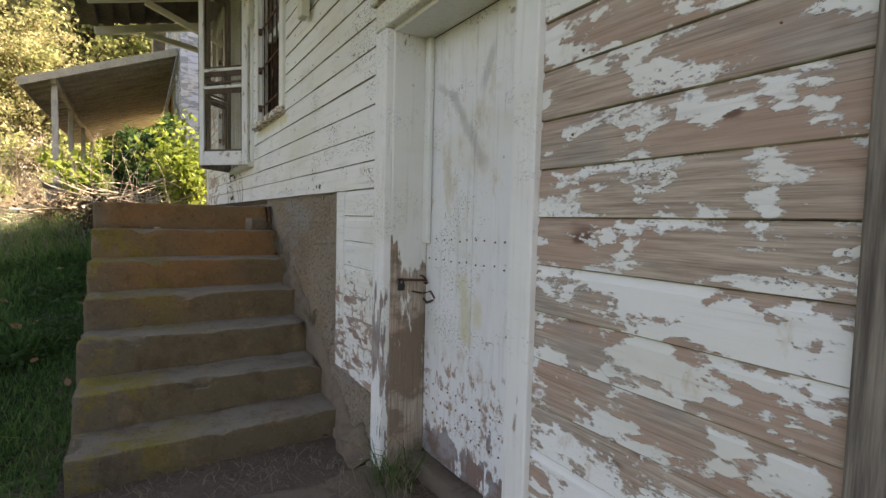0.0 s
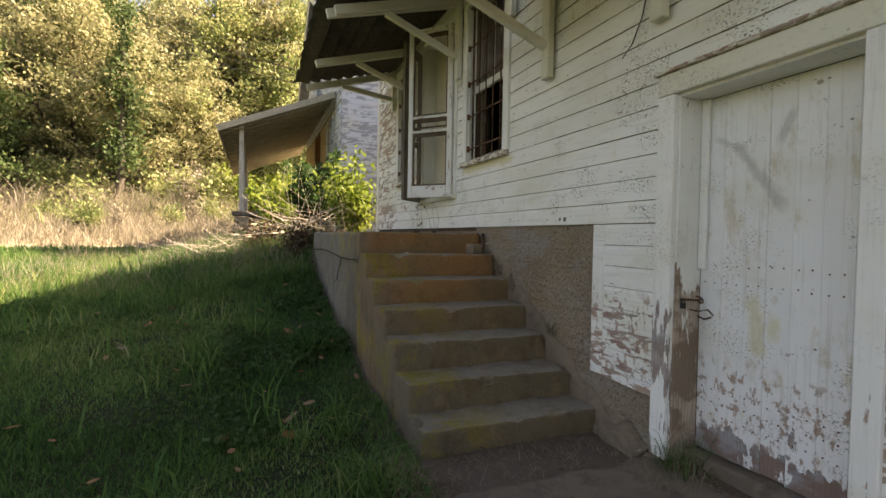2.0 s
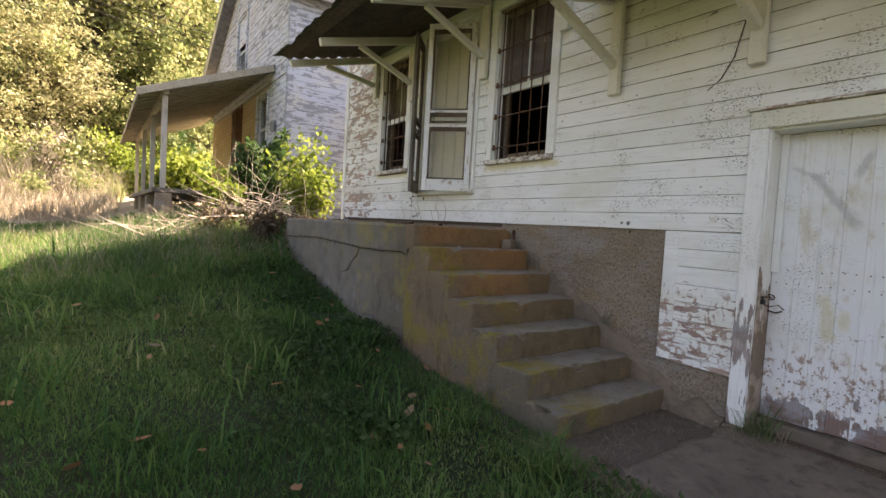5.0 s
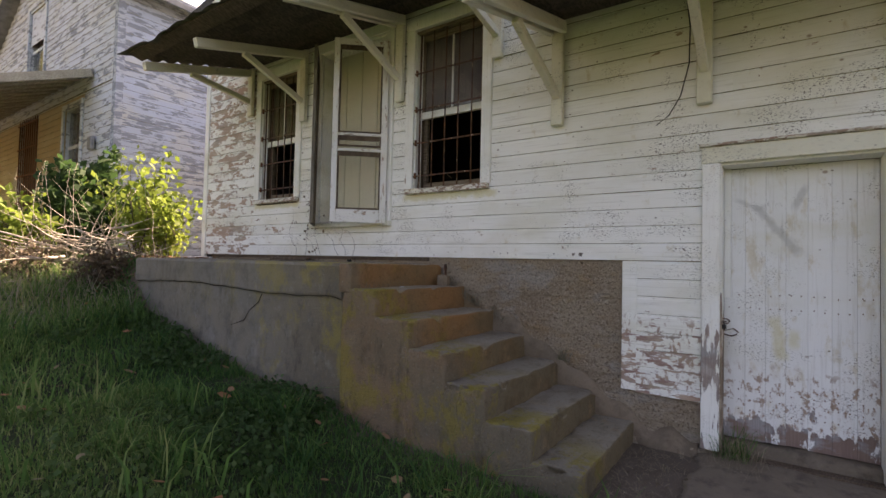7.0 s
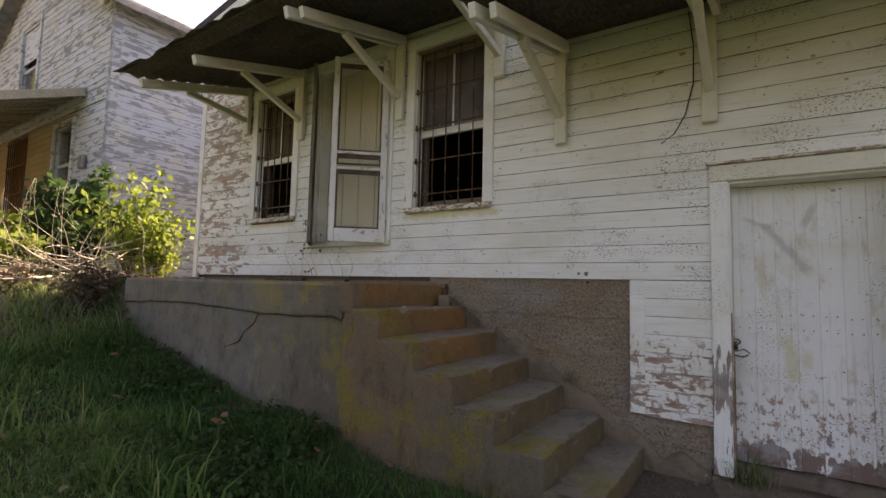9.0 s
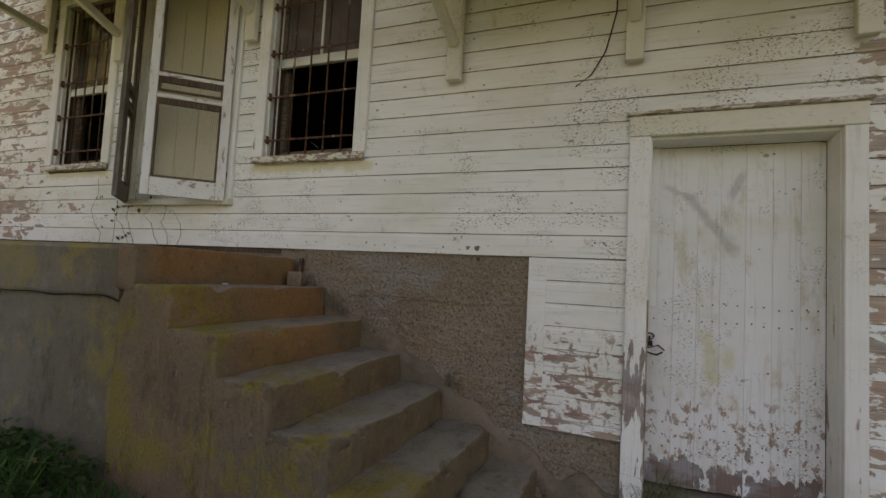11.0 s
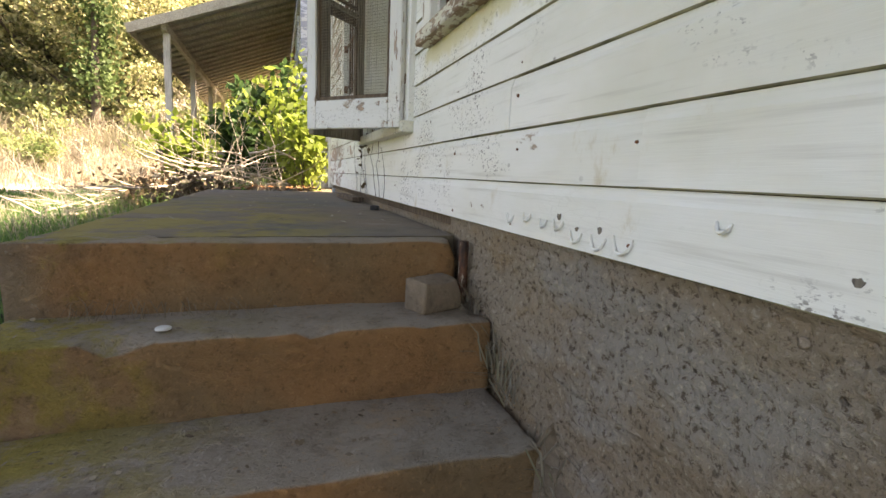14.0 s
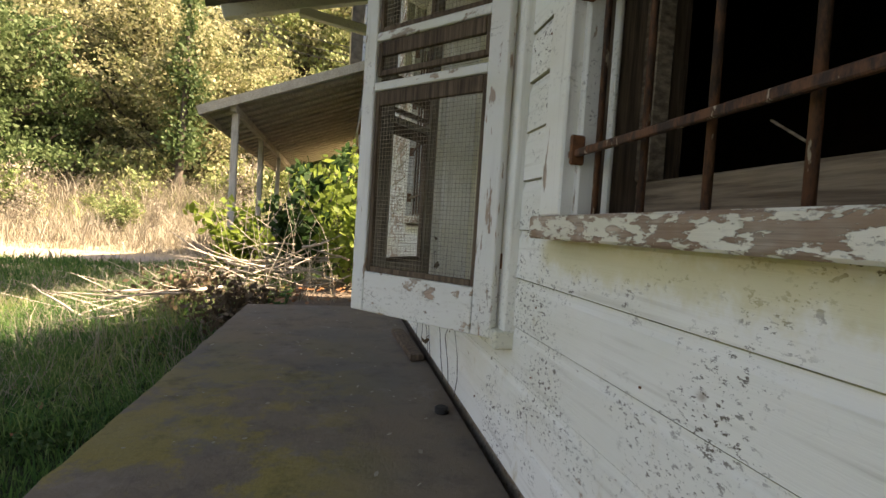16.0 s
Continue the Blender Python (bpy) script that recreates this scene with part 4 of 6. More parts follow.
def screen_leaf(hinge, out, z0, z1, label, wood=M_SCREENWOOD, wide=0.0):
    """A narrow screen door from its hinge to its free edge."""
    h, o = Vector((*hinge, 0)), Vector((*out, 0))
    w = (o - h).length
    ax = (o - h).normalized()
    side = Vector((-ax.y, ax.x, 0))
    m = Matrix(((ax.x, side.x, 0, h.x), (ax.y, side.y, 0, h.y), (0, 0, 1, 0), (0, 0, 0, 1)))
    t = 0.016
    d = thing("screen_door", label, "screen door", "double screen doors")
    H = z1 - z0
    for nm, dims in (("stile", (0, 0.062, z0, z1)), ("stile", (w - 0.055 - wide, w, z0, z1)), ("bottom_rail", (0.062, w - 0.055 - wide, z0, z0 + 0.125)),
                     ("top_rail", (0.062, w - 0.055 - wide, z1 - 0.06, z1)), ("mid_rail", (0.058, w - 0.052, z0 + 0.47 * H, z0 + 0.47 * H + 0.026)),
                     ("mid_rail", (0.058, w - 0.052, z0 + 0.385 * H, z0 + 0.385 * H + 0.026))):
        part(nm, box(dims[0] + 0.0006, dims[1] - 0.0006, -t, t, dims[2], dims[3], 0.003, m), M_RAIL if wood is M_SCREENWOOD and "rail" in nm else wood, d)
    for a, b in ((z0 + 0.125, z0 + 0.385 * H), (z0 + 0.411 * H, z0 + 0.47 * H), (z0 + 0.47 * H + 0.026, z1 - 0.06)):
        for nm, dims in (("stop", (0.062, 0.078, a, b)), ("stop", (w - 0.071, w - 0.055, a, b)), ("stop", (0.078, w - 0.071, a, a + 0.018)), ("stop", (0.078, w - 0.071, b - 0.045, b))):
            part(nm, box(dims[0] + 0.0006, dims[1] - 0.0006, -0.008, 0.008, dims[2] + 0.0005, dims[3] - 0.0005, 0.002, m), M_BROWNWOOD, d)
    wires = []
    for i in range(int((w - 0.13) / 0.0125)):
        u = 0.075 + i * 0.0125
        wires.append([m @ Vector(p) for p in ((u, 0.0, z0 + 0.12), (u + 0.0011, 0.0, z0 + 0.12), (u + 0.0011, 0.0, z0 + 0.39 * H), (u, 0.0, z0 + 0.39 * H))])
        wires.append([m @ Vector(p) for p in ((u, 0.0, z0 + 0.41 * H), (u + 0.0011, 0.0, z0 + 0.41 * H), (u + 0.0011, 0.0, z0 + 0.47 * H), (u, 0.0, z0 + 0.47 * H))])
        wires.append([m @ Vector(p) for p in ((u, 0.0, z0 + 0.48 * H), (u + 0.0011, 0.0, z0 + 0.48 * H), (u + 0.0011, 0.0, z1 - 0.06), (u, 0.0, z1 - 0.06))])
    for i in range(int((H - 0.19) / 0.0125)):
        v = z0 + 0.125 + i * 0.0125
        wires.append([m @ Vector(p) for p in ((0.07, 0.0007, v), (w - 0.06, 0.0007, v), (w - 0.06, 0.0007, v + 0.0011), (0.07, 0.0007, v + 0.0011))])
    part("wire_mesh", joined("wire_mesh", [(q, [(0, 1, 2, 3)]) for q in wires], M_MESH), M_MESH, d, "fine rusty wire mesh")
    for z in (z0 + 0.20, z1 - 0.22):
        part("hinge", box(-0.02, 0.045, -t - 0.004, -t + 0.001, z - 0.02, z + 0.02, 0.001, m), M_RUST, d, "rusty hinge plate")
    return d


screen_leaf((0.822, 4.60), (0.475, 5.0), 1.955, 3.74, "weathered white screen door standing ajar over the terrace")
screen_leaf((0.822, 5.64), (0.50, 5.30), 1.955, 3.76, "weathered grey screen door leaf standing ajar, bare inside", M_GREYWOOD, 0.09)

# ---- awnings on brackets ----


def bracket(y, foot, top_wall, end_x, end_z, doubled=False):
    b = thing("awning_bracket", "cream painted timber bracket under the awning", "bracket", "awning brackets")
    part("wall_post", box(0.79, 0.838, y - 0.045, y + 0.045, foot, top_wall, 0.005), M_BRACKET, b)
    for dy in ((-0.05, 0.05) if doubled else (0,)):
        part("arm", stick((0.80, y + dy, top_wall - 0.06), (end_x - (0.06 if dy > 0 else 0), y + dy, end_z - 0.045), 0.045 if doubled else 0.06, 0.085, 0.005), M_BRACKET, b)
    s = (top_wall - foot)
    part("brace", stick((0.79, y, foot + min(0.22, 0.3 * s)), (0.79 + (end_x - 0.79) * 0.60, y, top_wall - 0.10 + (end_z - top_wall) * 0.60), 0.05, 0.06, 0.005), M_BRACKET, b)
    return b


for y, foot in ((6.88, 3.36), (5.87, 3.14), (4.46, 3.12), (3.40, 3.30)):
    bracket(y, foot, 3.95, -0.42, 3.60, y in (4.46,))
for y, foot in ((2.87, 2.655), (1.875, 2.655), (0.92, 2.655)):
    bracket(y, foot, 3.46, -0.40, 3.13, True)


def awning(y0, y1, zw, xe, ze, label, seed):
    """Boards on the arms, ragged sheets on top."""
    aw = thing("awning", label, "awning", "awnings")
    r = random.Random(seed)
    n = 9
    for i in range(n):
        f0, f1 = i / n, (i + 1) / n
        xa, xb = WX - 0.03 + (xe - WX) * f0, WX - 0.03 + (xe - WX) * f1
        za, zb = zw + (ze - zw) * f0, zw + (ze - zw) * f1
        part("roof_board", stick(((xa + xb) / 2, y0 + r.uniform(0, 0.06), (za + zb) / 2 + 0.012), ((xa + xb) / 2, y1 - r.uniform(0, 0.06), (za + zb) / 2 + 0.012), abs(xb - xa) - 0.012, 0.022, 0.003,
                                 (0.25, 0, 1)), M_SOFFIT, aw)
    ny, nx = int((y1 - y0) / 0.09), 14
    vs, fs = [], []
    for layer in (0, 1):
        for j in range(ny + 1):
            for i in range(nx + 1):
                f = i / nx
                x = WX + (xe - 0.07 - WX) * f
                y = y0 - 0.06 + (y1 - y0 + 0.12) * j / ny
                rag = (0.05 * noise.noise(Vector((y * 4, seed, 0))) + 0.03 * noise.noise(Vector((y * 11, seed, 2)))) * f ** 4
                z = zw + (ze - zw) * f + 0.045 + 0.004 * math.sin(y * 2 * math.pi / 0.31) * (0.4 + 0.6 * f) + 0.012 * noise.noise(Vector((y * 7, x * 2, seed + 3))) * f + 0.03 * noise.noise(Vector((y * 2.5, x * 3, seed))) * f - (0.05 * max(0, noise.noise(Vector((y * 3.2, 7, seed)))) * f ** 6)
                vs.append((x - rag, y, z + 0.006 * layer))
    s = (ny + 1) * (nx + 1)
    for j in range(ny):
        for i in range(nx):
            a = j * (nx + 1) + i
            q = (a, a + 1, a + nx + 2, a + nx + 1)
            fs.append(q[::-1])
            fs.append(tuple(k + s for k in q))
    for j in range(ny):
        a = j * (nx + 1) + nx
        fs.append((a, a + nx + 1, a + nx + 1 + s, a + s))
    part("roof_sheet", mesh_from("roof_sheet", vs, fs, M_SHINGLE, True), M_SHINGLE, aw, "ragged dark corrugated roofing")
    return aw


awning(3.25, 7.05, 3.985, -0.50, 3.635, "ragged dark roofing awning over windows and front door", 3)
awning(0.3, 3.02, 3.50, -0.45, 3.165, "dark board awning over the cellar door", 5)

# ---- terrace and steps ----
terrace = thing("terrace", "cracked mossy concrete terrace along the house", "terrace", kind="structure")
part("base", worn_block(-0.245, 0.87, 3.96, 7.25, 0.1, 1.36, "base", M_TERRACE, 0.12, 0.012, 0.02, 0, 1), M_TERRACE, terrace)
# the top slab with its broken lower edge
vs, fs = [], []
NS = 56
for i in range(NS + 1):
    y = 4.03 + (7.25 - 4.03) * i / NS
    low = 1.335 + 0.02 * math.sin(y * 2.3) + 0.018 * noise.noise(Vector((y * 5, 1, 0))) - 0.05 * max(0, 1 - (y - 3.93) / 0.25)
    ex = -0.262 + 0.006 * noise.noise(Vector((y * 6, 4, 0)))
    vs += [(ex + 0.004, y, low), (ex, y, low + 0.012), (ex, y, 1.545), (ex + 0.02 + 0.01 * noise.noise(Vector((y * 9, 0, 0))), y, 1.568), (0.2, y, 1.572), (0.868, y, 1.575), (0.868, y, low)]
for i in range(NS):
    for j in range(7):
        k = (j + 1) % 7
        fs.append((i * 7 + j, i * 7 + k, (i + 1) * 7 + k, (i + 1) * 7 + j))
fs += [tuple(range(7)), tuple(range(NS * 7, NS * 7 + 7))]
slab_bm = bmesh.new()
slab_bm.from_mesh(mesh_from("slab_tmp", vs, fs, M_TERRACETOP))
bmesh.ops.recalc_face_normals(slab_bm, faces=slab_bm.faces)
part("top_slab", slab_bm, M_TERRACE, terrace, "top slab with a long crack under it").data.materials.append(M_TERRACETOP)
for q in terrace.children:
    if q.name.startswith("top_slab"):
        for pol in q.data.polygons:
            pol.material_index = 1 if pol.normal.z > 0.8 else 0
# cracks drawn as thin dark tubes, their inner shade put into the colour
part("crack", joined("crack", [tube([(-0.262, vs[i * 7][1], vs[i * 7][2] - 0.004) for i in range(NS + 1)], [0.0025 + 0.003 * abs(noise.noise(Vector((i * 0.4, 0, 0)))) for i in range(NS + 1)], 5)], M_CRACK), M_CRACK, terrace)
crack_pts = [(-0.2605, 4.98, 1.30), (-0.2605, 5.03, 1.22), (-0.2605, 5.15, 1.15), (-0.2605, 5.22, 1.06), (-0.2605, 5.42, 1.0)]
part("crack", joined("crack", [tube([(p[0] + 0.014, p[1], p[2]) for p in crack_pts], [0.0035, 0.0045, 0.003, 0.004, 0.002], 5)], M_CRACK), M_CRACK, terrace)

FRONTS = ((3.70, 1.392), (3.405, 1.212), (3.12, 1.037), (2.84, 0.868), (2.56, 0.695), (2.29, 0.53))
steps = thing("concrete_steps", "worn brown concrete steps with yellow moss on the edge", "steps", kind="structure")
prev = 3.99
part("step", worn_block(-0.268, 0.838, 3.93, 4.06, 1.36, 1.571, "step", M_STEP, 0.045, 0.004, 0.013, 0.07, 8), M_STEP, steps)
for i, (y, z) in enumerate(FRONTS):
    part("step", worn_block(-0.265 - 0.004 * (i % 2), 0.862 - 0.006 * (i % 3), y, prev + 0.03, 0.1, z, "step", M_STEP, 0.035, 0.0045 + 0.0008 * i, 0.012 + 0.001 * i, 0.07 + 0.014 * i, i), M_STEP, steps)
    prev = y
vs, fs = [], []
NA, NB_ = 46, 84
for j in range(NB_ + 1):
    for i in range(NA + 1):
        u, w = i / NA, j / NB_
        edge_l = -0.28 + 0.07 * noise.noise(Vector((w * 6, 3, 0))) + 0.02 * noise.noise(Vector((w * 30, 3, 0)))
        edge_n = 1.93 + 0.05 * noise.noise(Vector((u * 5, 8, 0))) + 0.015 * noise.noise(Vector((u * 24, 8, 0)))
        x, y = edge_l + (0.96 - edge_l) * u, -0.8 + (edge_n + 0.8) * w
        z = 0.412 + 0.010 * noise.noise(Vector((x * 2.2, y * 2.2, 1))) + 0.004 * noise.noise(Vector((x * 13, y * 13, 2)))
        if i == 0 or j == NB_:
            z -= 0.10
        elif i == 1 or j == NB_ - 1:
            z -= 0.006
        vs.append((x, y, z))
for j in range(NB_):
    for i in range(NA):
        q = j * (NA + 1) + i
        fs.append((q, q + 1, q + NA + 2, q + NA + 1))
tagged(new("concrete_apron", mesh_from("concrete_apron", vs, fs, M_SLAB, True)), "worn concrete slab in front of the cellar door", "slab", kind="structure")

# ---- neighbouring house ----
NBX, NBY0, NBY1, NBE, NBR = 0.70, 10.55, 18.5, 6.22, 8.45
nb = thing("neighbour_house", "weathered white two-storey wooden house with porch", "house")
NBW = ((12.0, 12.85, 2.93, 4.36), (14.2, 15.25, 5.15, 7.0))
NBD = (14.4, 15.7, 2.3, 4.55)
bm = bmesh.new()
wall_core(bm, 0.725, 0.9, NBY0 + 0.03, NBY1, 1.2, NBE, (*NBW[:1], NBD, (14.2, 15.25, 5.15, NBE)))
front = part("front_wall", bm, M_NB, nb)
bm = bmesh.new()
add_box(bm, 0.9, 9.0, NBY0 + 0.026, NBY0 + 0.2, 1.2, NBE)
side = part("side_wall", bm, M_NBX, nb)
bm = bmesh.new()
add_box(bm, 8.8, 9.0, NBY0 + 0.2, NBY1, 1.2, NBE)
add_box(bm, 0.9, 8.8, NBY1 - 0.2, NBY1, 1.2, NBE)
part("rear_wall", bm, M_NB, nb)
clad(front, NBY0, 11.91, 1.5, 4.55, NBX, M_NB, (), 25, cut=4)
# same front wall, recoloured ochre for its bounce-lit shade
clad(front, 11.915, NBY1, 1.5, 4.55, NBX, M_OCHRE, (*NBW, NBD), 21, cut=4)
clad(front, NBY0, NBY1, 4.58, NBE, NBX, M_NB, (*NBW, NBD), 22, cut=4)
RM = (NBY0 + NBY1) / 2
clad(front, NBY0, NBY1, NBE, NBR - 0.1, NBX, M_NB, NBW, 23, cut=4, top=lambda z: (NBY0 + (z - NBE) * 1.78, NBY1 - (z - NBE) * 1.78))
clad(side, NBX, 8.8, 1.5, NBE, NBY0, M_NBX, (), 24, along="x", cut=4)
bm = bmesh.new()
q = [bm.verts.new(p) for p in ((0.73, NBY0, NBE), (0.73, NBY1, NBE), (0.73, RM, NBR - 0.03))]
bm.faces.new(q)
part("gable", bm, M_NB, nb)
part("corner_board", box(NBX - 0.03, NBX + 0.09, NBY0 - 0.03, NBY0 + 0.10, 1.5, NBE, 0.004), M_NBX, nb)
bm = bmesh.new()
for ya, yb in ((NBY0 - 0.3, RM), (NBY1 + 0.4, RM)):
    ze = NBR - (NBR - NBE) * abs(ya - RM) / (RM - NBY0)
    v = [bm.verts.new(p) for p in ((0.35, ya, ze), (9.3, ya, ze), (9.3, yb, NBR), (0.35, yb, NBR), (0.35, ya, ze + 0.09), (9.3, ya, ze + 0.09), (9.3, yb, NBR + 0.09), (0.35, yb, NBR + 0.09))]
    for f in ((0, 1, 2, 3), (7, 6, 5, 4), (0, 4, 5, 1), (2, 6, 7, 3), (0, 3, 7, 4), (1, 5, 6, 2)):
        bm.faces.new([v[i] for i in f])
bmesh.ops.recalc_face_normals(bm, faces=bm.faces)
nroof = part("roof", bm, M_TIN, nb, "dull weathered tin roof")
for ya in (NBY0 - 0.3, NBY1 + 0.4):
    ze = NBR - (NBR - NBE) * abs(ya - RM) / (RM - NBY0)
    part("rake_board", stick((0.37, ya, ze - 0.06), (0.37, RM, NBR - 0.06), 0.03, 0.17, 0.003), M_PALEDOOR, nroof)
part("eave_board", stick((0.4, NBY0 - 0.27, NBE - 0.10), (9.2, NBY0 - 0.27, NBE - 0.10), 0.03, 0.15, 0.003), M_NBX, nroof)
for (a, b, c, d) in NBW:
    w = part("window", box(0.665, 0.70, a - 0.09, a, c - 0.08, d + 0.1, 0.004), M_NB, nb, "old sash window with white casing")
    for dims in ((0.665, 0.70, b, b + 0.09, c - 0.08, d + 0.1), (0.665, 0.70, a, b, d, d + 0.1), (0.64, 0.74, a, b, c - 0.08, c)):
        part("casing", box(*dims, 0.004), M_NB, w)
    part("meeting_rail", box(0.76, 0.80, a, b, (c + d) / 2 - 0.03, (c + d) / 2 + 0.03, 0.003), M_NB, w)
    part("pane", box(0.785, 0.79, a, b, c, d, 0), M_GLASS, w)
    # upper backing is ochre: golden trees' reflection put into its colour
    part("blind", box(0.88, 0.9, a, b, c, d, 0), M_CURTAIN if c < 4 else M_OCHRE, w)
ndoor = part("door", box(0.80, 0.84, NBD[0], NBD[1], NBD[2], NBD[3], 0.004), M_BROWNWOOD, nb, "brown door behind rusty bars")
for i in range(9):
    y = NBD[0] + 0.08 + (NBD[1] - NBD[0] - 0.16) * i / 8
    part("bar", box(0.69, 0.705, y - 0.011, y + 0.011, NBD[2], NBD[3], 0), M_RUST, ndoor)
for z in (2.7, 3.3, 3.9, 4.45):
    part("crossbar", box(0.675, 0.69, NBD[0], NBD[1], z - 0.015, z + 0.015, 0), M_RUST, ndoor)
part("meter_box", box(0.60, 0.675, 11.25, 11.43, 3.42, 3.66, 0.02), M_TIN, nb, "grey electric meter box")
# porch
PX, PZ0, PY0, PY1 = -1.83, 3.84, 11.5, 20.6
porch = thing("porch", "open porch with slim pale posts and slatted ceiling", "porch")
bm = bmesh.new()
v = [bm.verts.new(p) for p in ((PX, PY0, PZ0), (0.68, PY0, 4.86), (0.68, PY1, 4.86), (PX, PY1, PZ0), (PX, PY0, PZ0 + 0.05), (0.68, PY0, 4.91), (0.68, PY1, 4.91), (PX, PY1, PZ0 + 0.05))]
for f in ((0, 1, 2, 3), (7, 6, 5, 4), (0, 4, 5, 1), (2, 6, 7, 3), (0, 3, 7, 4), (1, 5, 6, 2)):
    bm.faces.new([v[i] for i in f])
bmesh.ops.recalc_face_normals(bm, faces=bm.faces)
proof = part("porch_roof", bm, M_TIN, porch)
sl = (4.86 - PZ0) / (0.68 - PX)
for i in range(24):
    y = PY0 + 0.16 + i * 0.385
    part("ceiling_slat", stick((PX + 0.03, y, PZ0 + 0.03 * sl - 0.03), (0.64, y, 4.86 - 0.03 - 0.04 * sl), 0.20, 0.045, 0.003), M_PORCHSOFFIT, proof)
part("end_fascia", stick((PX - 0.02, PY0, PZ0 - 0.035), (0.66, PY0, 4.86 - 0.035), 0.03, 0.14, 0.003), M_PORCHSOFFIT, proof)
part("front_fascia", stick((PX, PY0, PZ0 - 0.03), (PX, PY1, PZ0 - 0.03), 0.03, 0.13, 0.003), M_PORCHSOFFIT, proof)
part("beam", stick((-1.36, PY0 + 0.1, 3.93), (-1.36, PY1 - 0.1, 3.93), 0.09, 0.12, 0.005), M_PORCHSOFFIT, porch)
for y in (11.80, 14.3, 17.1, 20.2):
    part("post", box(-1.41, -1.31, y - 0.05, y + 0.05, 2.03, 3.88, 0.008), M_PALEPOLE, porch, "slim pale peeling post")
part("porch_floor", box(-1.55, 0.67, PY0 + 0.1, PY1, 1.93, 2.02, 0.01), M_GREYWOOD, porch)
for y in (11.75, 14, 16.3, 18.5):
    part("pier", worn_block(-1.5, -1.2, y - 0.15, y + 0.15, 1.0, 1.93, "pier", M_ROUGHCAST, 0.12, 0.02, 0.03, 0, int(y)), M_ROUGHCAST, porch)

# ---- plants ----


def quads_mesh(name, verts, mat, per=4):
    """A mesh of separate quads or triangles from an array of corners."""
    v = np.asarray(verts, dtype=np.float32).reshape(-1, 3)
    n = len(v) // per
    me = bpy.data.meshes.new(name)
    me.vertices.add(len(v))
    me.vertices.foreach_set("co", v.ravel())
    me.loops.add(len(v))
    me.loops.foreach_set("vertex_index", np.arange(len(v), dtype=np.int32))
    me.polygons.add(n)
    me.polygons.foreach_set("loop_start", np.arange(0, len(v), per, dtype=np.int32))
    me.polygons.foreach_set("loop_total", np.full(n, per, dtype=np.int32))
    me.materials.append(mat)
    me.update()
    me.validate()
    return me


def unit(v):
    return v / np.maximum(1e-6, np.linalg.norm(v, axis=-1, keepdims=True))


def leaf_quads(g, centres, size, droop=0.3, slim=0.5):
    """Pointed leaves (rhombs) of random turn at the centres."""
    n = len(centres)
    a = unit(g.normal(size=(n, 3)) + (0, 0, -droop))
    b = unit(np.cross(a, g.normal(size=(n, 3))))
    s = size * g.uniform(0.6, 1.3, (n, 1))
    c = np.asarray(centres)
    return np.stack([c - a * s, c + b * s * slim - a * s * 0.1, c + a * s, c - b * s * slim - a * s * 0.1], 1)


def ground_many(x, y):
    return np.array([ground_z(float(a), float(b)) for a, b in zip(x, y)])


def blades(g, x, y, z, height, width, lean):
    """Bent grass blades: a quad and a tip each, as two quads."""
    n = len(x)
    t = g.uniform(0, 2 * np.pi, n)
    base = np.stack([x, y, z - 0.015], 1)
    sd = np.stack([np.cos(t), np.sin(t), 0 * t], 1) * width[:, None]
    t2 = g.uniform(0, 2 * np.pi, n)
    ln = np.stack([np.cos(t2), np.sin(t2), 0 * t], 1) * (lean * height)[:, None]
    mid = base + ln * 0.3 + np.stack([0 * t, 0 * t, height * 0.6], 1)
    tip = base + ln + np.stack([0 * t, 0 * t, height * (1 - 0.35 * lean)], 1)
    me_v = np.concatenate([np.stack([base - sd, base + sd, mid + sd * 0.75, mid - sd * 0.75], 1)], 0)
    tip_v = np.stack([mid - sd * 0.75, mid + sd * 0.75, tip + sd * 0.12, tip - sd * 0.12], 1)
    v = np.concatenate([me_v, tip_v], 1).reshape(-1, 3)
    return v


def blade_mesh(name, v, mat):
    """Eight corners a blade, welded at the bend so that each is one island."""
    v = np.asarray(v, dtype=np.float32).reshape(-1, 8, 3)
    n = len(v)
    keep = v[:, [0, 1, 2, 3, 6, 7]].reshape(-1, 3)
    idx = np.arange(n, dtype=np.int32)[:, None] * 6
    loops = np.concatenate([idx + np.array([[0, 1, 2, 3]]), idx + np.array([[3, 2, 4, 5]])], 1).ravel().astype(np.int32)
    me = bpy.data.meshes.new(name)
    me.vertices.add(len(keep))
    me.vertices.foreach_set("co", keep.ravel())
    me.loops.add(len(loops))
    me.loops.foreach_set("vertex_index", loops)
    me.polygons.add(2 * n)
    me.polygons.foreach_set("loop_start", np.arange(0, len(loops), 4, dtype=np.int32))
    me.polygons.foreach_set("loop_total", np.full(2 * n, 4, dtype=np.int32))
    me.materials.append(mat)
    me.update()
    me.validate()
    return me


